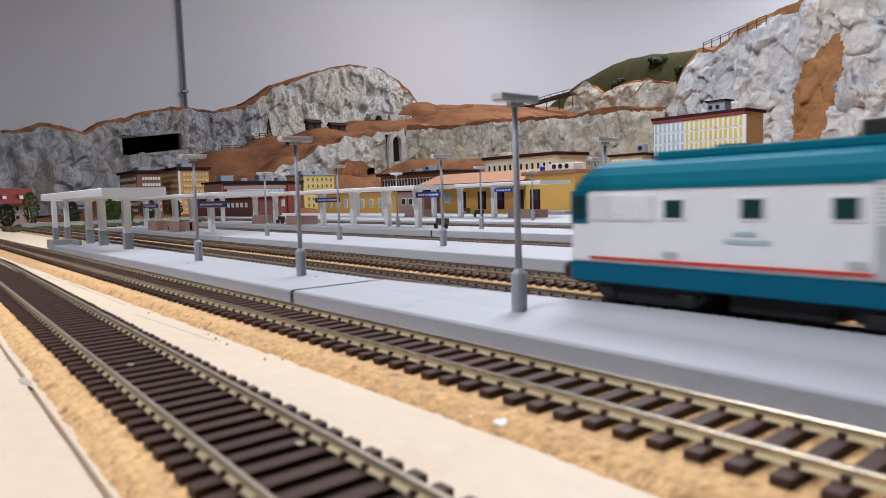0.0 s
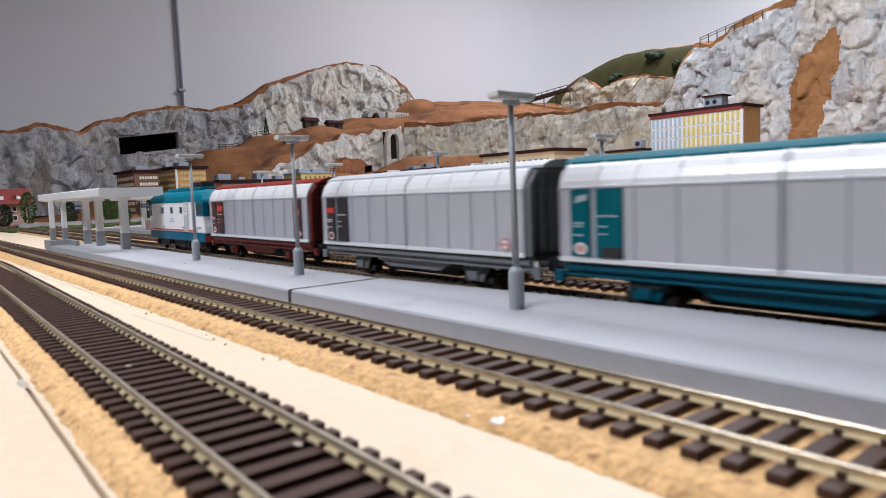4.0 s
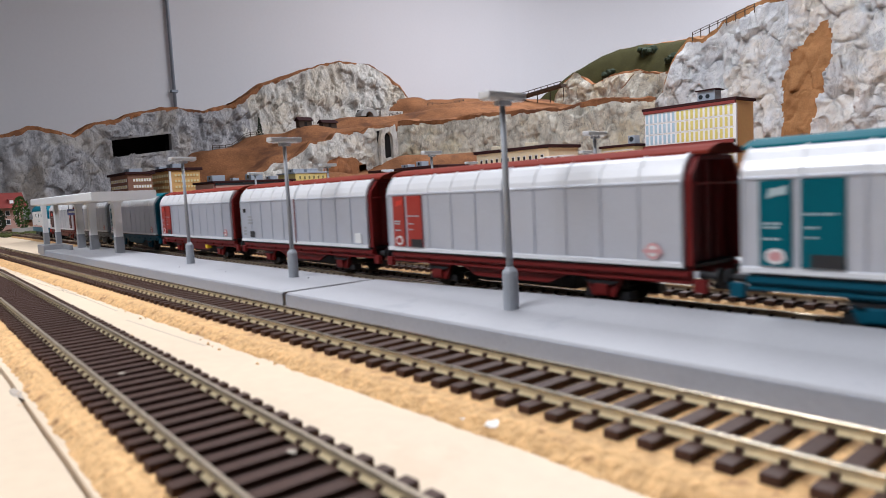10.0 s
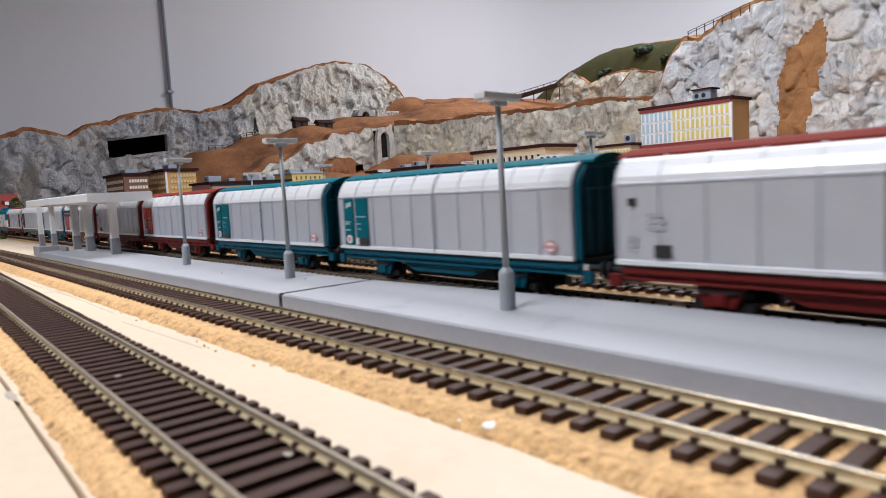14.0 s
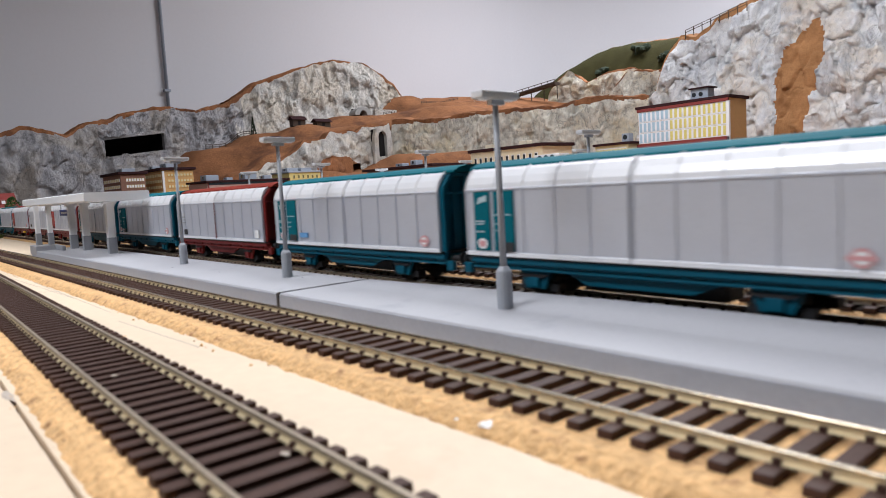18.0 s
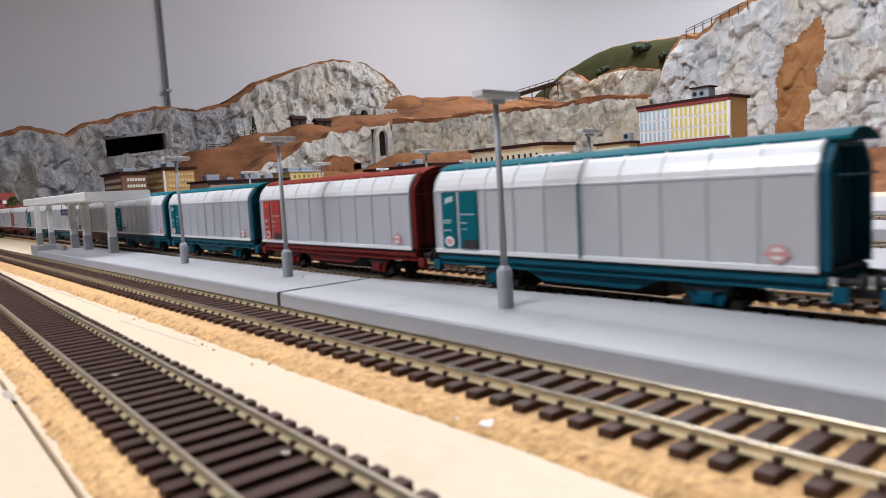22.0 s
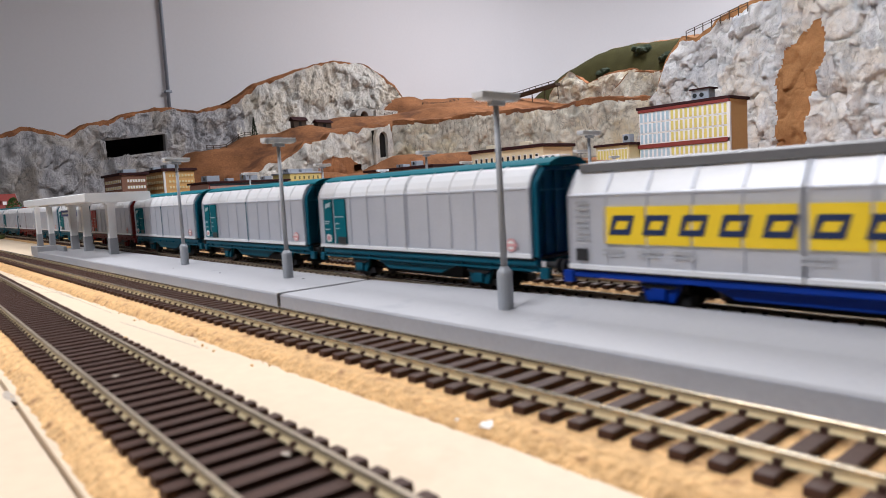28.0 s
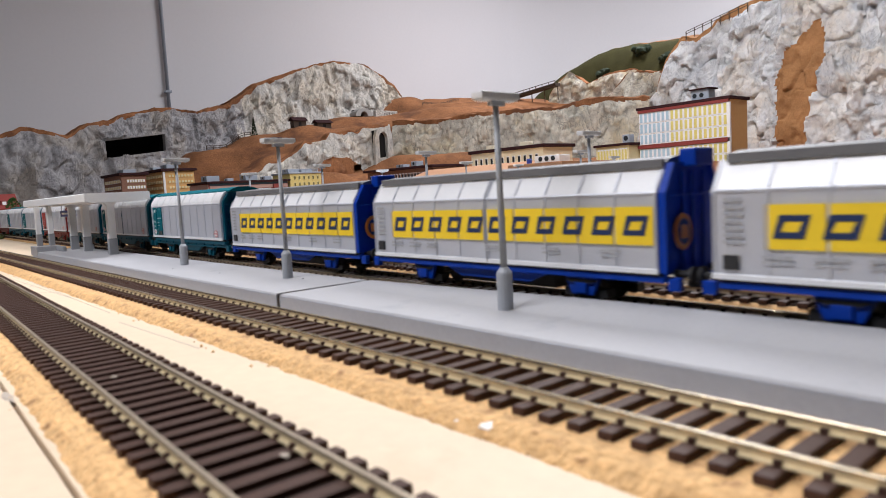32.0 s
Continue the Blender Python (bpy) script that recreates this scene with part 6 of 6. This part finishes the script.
for k in range(9):
    x = ax + (bx - ax) * k / 8
    z = az + (bz - az) * k / 8
    part("baluster", rod(bmesh.new(), (x, 2.572, z), (x, 2.572, z + 0.024), 0.0016, 0.0016, 6), WOOD, t)
    if k % 2 == 0:
        part("trestle_leg", rod(bmesh.new(), (x, 2.59, z), (x, 2.59, 0.45), 0.0025, 0.0025, 6), WOOD, t)
part("handrail", rod(bmesh.new(), (ax, 2.572, az + 0.024), (bx, 2.572, bz + 0.024), 0.0016, 0.0016, 6), WOOD, t)
t = thing("wall_conduit", "thin grey conduit pipe running down the room wall", "conduit")
part("pipe", rod(bmesh.new(), (-3.585, 1.262, 0.40), (-3.585, 1.262, 2.14), 0.0085, 0.0085, 12), ACGREY, t, smooth=True)
for z in (0.62, 1.1, 1.5):
    boxpart("clip", (-3.5995, -3.572, 1.246, 1.278, z, z + 0.012), ACGREY, t)


# ---- platform furniture ----
def name_sign(x0, x1, y, z0, z1, seed):
    t = thing("station_sign", "blue hanging station sign with pale lettering", "sign", "station signs")
    boxpart("board", (x0, x1, y - 0.0008, y + 0.0008, z0, z1), SIGNBLUE, t, "", 0.0002)
    bm = bmesh.new()
    r = random.Random(seed)
    x = x0 + (x1 - x0) * 0.12
    while x < x0 + (x1 - x0) * 0.88:
        w = r.uniform(0.002, 0.006)
        box(bm, x, x + w, y - 0.00105, y - 0.0008, z0 + (z1 - z0) * 0.35, z0 + (z1 - z0) * 0.65)
        x += w + 0.0014
    tagged(part("lettering", bm, WHITEMARK, t), "pale unreadable lettering bars", kind="stuff")
    for x in (x0 + 0.004, x1 - 0.004):
        part("hanger", rod(bmesh.new(), (x, y, z1), (x, y, z1 + 0.006), 0.0004, 0.0004, 6), POLE, t)


name_sign(-0.885, -0.79, 0.318, 0.0425, 0.0500, 1)
name_sign(-1.12, -1.05, 0.318, 0.0430, 0.0490, 2)
name_sign(-0.915, -0.845, 0.507, 0.0440, 0.0510, 3)
name_sign(-0.665, -0.615, 0.507, 0.0470, 0.0540, 4)
name_sign(-0.78, -0.74, 0.752, 0.0520, 0.0580, 5)
name_sign(-0.84, -0.775, 0.1685, 0.0435, 0.0500, 6)


def planter(x0, x1, y0, y1, h, base, label):
    t = thing("stair_surround", label, "stair surround", "stair surrounds on the platforms")
    boxpart("wall", (x0, x1, y0, y0 + 0.003, base, base + h), PINKWALL, t, "", 0.0004)
    boxpart("wall", (x0, x1, y1 - 0.003, y1, base, base + h), PINKWALL, t, "", 0.0004)
    boxpart("end_wall", (x0, x0 + 0.003, y0 + 0.003, y1 - 0.003, base, base + h), PINKWALL, t)
    boxpart("coping", (x0 - 0.0005, x1 + 0.0005, y0 - 0.0005, y0 + 0.0035, base + h, base + h + 0.0008), CONCRETE, t)


planter(-0.965, -0.925, 0.305, 0.33, 0.013, PLAT_Z, "pink brown stair surround wall on the platform")
planter(-1.06, -1.02, 0.305, 0.33, 0.013, PLAT_Z, "pink brown stair surround wall on the platform")
planter(-1.13, -1.08, 0.50, 0.53, 0.013, PLAT_Z, "pink brown stair surround wall on the platform")
planter(-1.0, -0.95, 0.50, 0.53, 0.013, PLAT_Z, "pink brown stair surround wall on the platform")
planter(-0.78, -0.72, 0.78, 0.81, 0.013, PLAT_Z, "pink brown stair surround wall on the platform")
planter(-1.06, -1.0, 0.78, 0.81, 0.013, PLAT_Z, "pink brown stair surround wall on the platform")


def bench(x, y, label="small dark platform bench"):
    t = thing("bench", label, "bench", "platform benches")
    boxpart("seat", (x - 0.012, x + 0.012, y - 0.004, y + 0.001, PLAT_Z + 0.005, PLAT_Z + 0.006), WOOD, t)
    boxpart("backrest", (x - 0.012, x + 0.012, y + 0.001, y + 0.002, PLAT_Z + 0.006, PLAT_Z + 0.012), WOOD, t)
    for dx in (-0.009, 0.009):
        boxpart("leg", (x + dx - 0.0006, x + dx + 0.0006, y - 0.0035, y + 0.0015, PLAT_Z, PLAT_Z + 0.005), BLACK, t)


for x, y in ((-0.995, 0.32), (-1.05, 0.515), (-0.615, 0.505), (-0.9, 0.93), (-1.05, 0.93), (-0.87, 0.80)):
    bench(x, y)
t = thing("yard_wall", "long low grey concrete wall at the yard's end", "wall")
for k in range(6):
    boxpart("panel", (-1.66 + 0.0005, -1.652, 0.225 + k * 0.06 + 0.0005, 0.285 + k * 0.06 - 0.0005, BOARD_Z, 0.016), CONCRETE, t)


def scrub(x0, x1, y0, y1, count, seed, label):
    """A low ragged patch of moss and scrub."""
    rnd = random.Random(seed)
    bm = bmesh.new()
    for k in range(count):
        r = rnd.uniform(0.004, 0.009)
        blob(bm, (rnd.uniform(x0, x1), rnd.uniform(y0, y1), BOARD_Z + r * 0.2), r, (1.3, 1.3, 0.7), 0.8, 1, seed + k)
    tagged(part("scrub", bm, SCRUB, None), label, "scrub", kind="stuff")


scrub(-1.64, -1.50, 0.19, 0.40, 150, 40, "low green-brown mossy scrub at the yard's end")
scrub(-1.70, -1.62, 0.40, 0.62, 90, 300, "low green-brown mossy scrub along the yard's wall")


# ---- pencil marks and scuffs on the bare board ----
for i, (x0, x1, y, turn) in enumerate(((-0.62, -0.40, 0.0805, 1.2), (-0.55, -0.33, 0.0835, -0.8), (-0.46, -0.44, 0.080, 40), (-0.30, -0.22, 0.0790, 2.0), (-0.52, -0.50, 0.084, -35))):
    mark = part("pencil_mark", box(bmesh.new(), -(x1 - x0) / 2, (x1 - x0) / 2, -0.00022, 0.00022, 0, 0.00006), PENCIL)
    mark.matrix_basis = pose((x0 + x1) / 2, y, BOARD_Z, 0, 0, turn)
    tagged(mark, "faint grey pencil mark on the cream board", "pencil mark", "pencil marks on the board")


# ---- loose cork crumbs ----
rnd = random.Random(31)
bm = bmesh.new()
for k in range(130):
    x = -0.17 - rnd.random() ** 1.5 * 0.75
    y = rnd.choice((0.0845, 0.0835, 0.0640, 0.0262)) + rnd.gauss(0, 0.0016) + (turnout(x) if rnd.random() < 0.3 else 0)
    blob(bm, (x, y, BOARD_Z + 0.0002), rnd.uniform(0.0002, 0.0006), (1.2, 1, 0.7), 0.7, 1, k)
tagged(part("cork_crumbs", bm, CORK, None), "loose tan cork crumbs on the cream board", "crumbs", kind="stuff")


# ---- glue drops and chips on the board ----
def chip(x, y, z, r, label, seed, material=None, squash=(1, 1, 0.35)):
    tagged(part("glue_drop", blob(bmesh.new(), (x, y, z), r, squash, 0.6, 2, seed), material or GLUE), label, "glue drop", "glue drops on the layout")


chip(-0.0925, 0.0885, 0.0046, 0.0021, "dried white glue drop on the cork edge", 1)
chip(-0.1, 0.0878, 0.0042, 0.0014, "dried white glue drop on the cork edge", 2)
chip(-0.246, 0.0885, 0.0032, 0.0045, "flat dried white glue patch on the board", 3, None, (1.4, 0.8, 0.08))
chip(-0.103, 0.0505, 0.0075, 0.0010, "dried grey glue drop on a sleeper", 4, PENCIL, (1.2, 0.8, 0.2))
chip(-0.205, 0.0247, 0.0033, 0.0036, "flat grey glue smear along the board's seam", 9, PENCIL, (1.8, 0.3, 0.06))
chip(-0.185, 0.0455, 0.0075, 0.0009, "small grey chip on a sleeper", 5, PENCIL)
chip(-0.297, 0.162, 0.0107, 0.0005, "tiny dark crumb on the platform", 6, BLACKMARK)
chip(-0.37, 0.15, 0.0107, 0.0004, "tiny dark crumb on the platform", 7, BLACKMARK)
chip(-0.43, 0.145, 0.0107, 0.0004, "tiny dark crumb on the platform", 8, BLACKMARK)


# ---- the train runs along its track; its place along x, every half second ----
FRONT = (-0.1672, -0.2316, -0.2951, -0.3578, -0.4213, -0.4804, -0.5409, -0.5968, -0.6548, -0.7133, -0.7710, -0.8265, -0.8784, -0.9347, -0.9861, -1.0279, -1.0700, -1.1205, -1.1653, -1.2124, -1.2561, -1.3023, -1.3414, -1.3862, -1.4289, -1.4775, -1.5296, -1.5775, -1.6293, -1.6816, -1.7315, -1.7805, -1.8293, -1.8790, -1.9301, -1.9809, -2.0325, -2.0784, -2.1257, -2.1694, -2.2133, -2.2538, -2.2973, -2.3427, -2.3864, -2.4226, -2.4636, -2.5038, -2.5426, -2.5777, -2.6138, -2.6525, -2.6862, -2.7173, -2.7480, -2.7805, -2.8165, -2.8546, -2.8893, -2.9253, -2.9644, -3.0024, -3.0322, -3.0661, -3.0994)


def motions():
    """Keys the locomotive and the wagons; they share one speed."""
    def place(t):
        k = min(int(t * 2), 63)
        a, b = FRONT[k], FRONT[k + 1]
        p, q = FRONT[max(0, k - 1)], FRONT[min(64, k + 2)]
        u = t * 2 - k
        m0, m1 = (b - p) / (2 if k else 1), (q - a) / (2 if k < 63 else 1)
        return a + u * m0 + u * u * (3 * (b - a) - 2 * m0 - m1) + u ** 3 * (2 * (a - b) + m0 + m1)

    def on_track(x, a, b):
        ya, yb = YC + bend(x + a), YC + bend(x + b)
        turn = math.atan2(yb - ya, b - a)
        return pose(x, ya - a * math.sin(turn), RAIL_Z, 0, 0, math.degrees(turn))
    times = [i * 0.25 for i in range(129)]
    # frames at which a rolling wheel has turned less than a quarter
    ticks = [i / 30 for i in range(0, 180)] + [6 + i / 15 for i in range(0, 391)]

    def roll(vehicle, x_of):
        for wheels in [c for c in vehicle.children if c.name.startswith("wheelset")]:
            at = wheels.matrix_basis.translation.copy()
            walk(wheels, [(t, pose(at.x, at.y, at.z, 0, math.degrees((x_of(t) - x_of(0)) / 0.0055), 0)) for t in ticks])

    walk(loco, [(t, on_track(place(t) + 0.0151, 0.029, 0.1085)) for t in times])
    roll(loco, place)
    for k, w in enumerate(train):
        walk(w, [(t, on_track(place(t) + PITCH * (k + 1), 0.031, 0.117)) for t in times])
        roll(w, place)


motions()
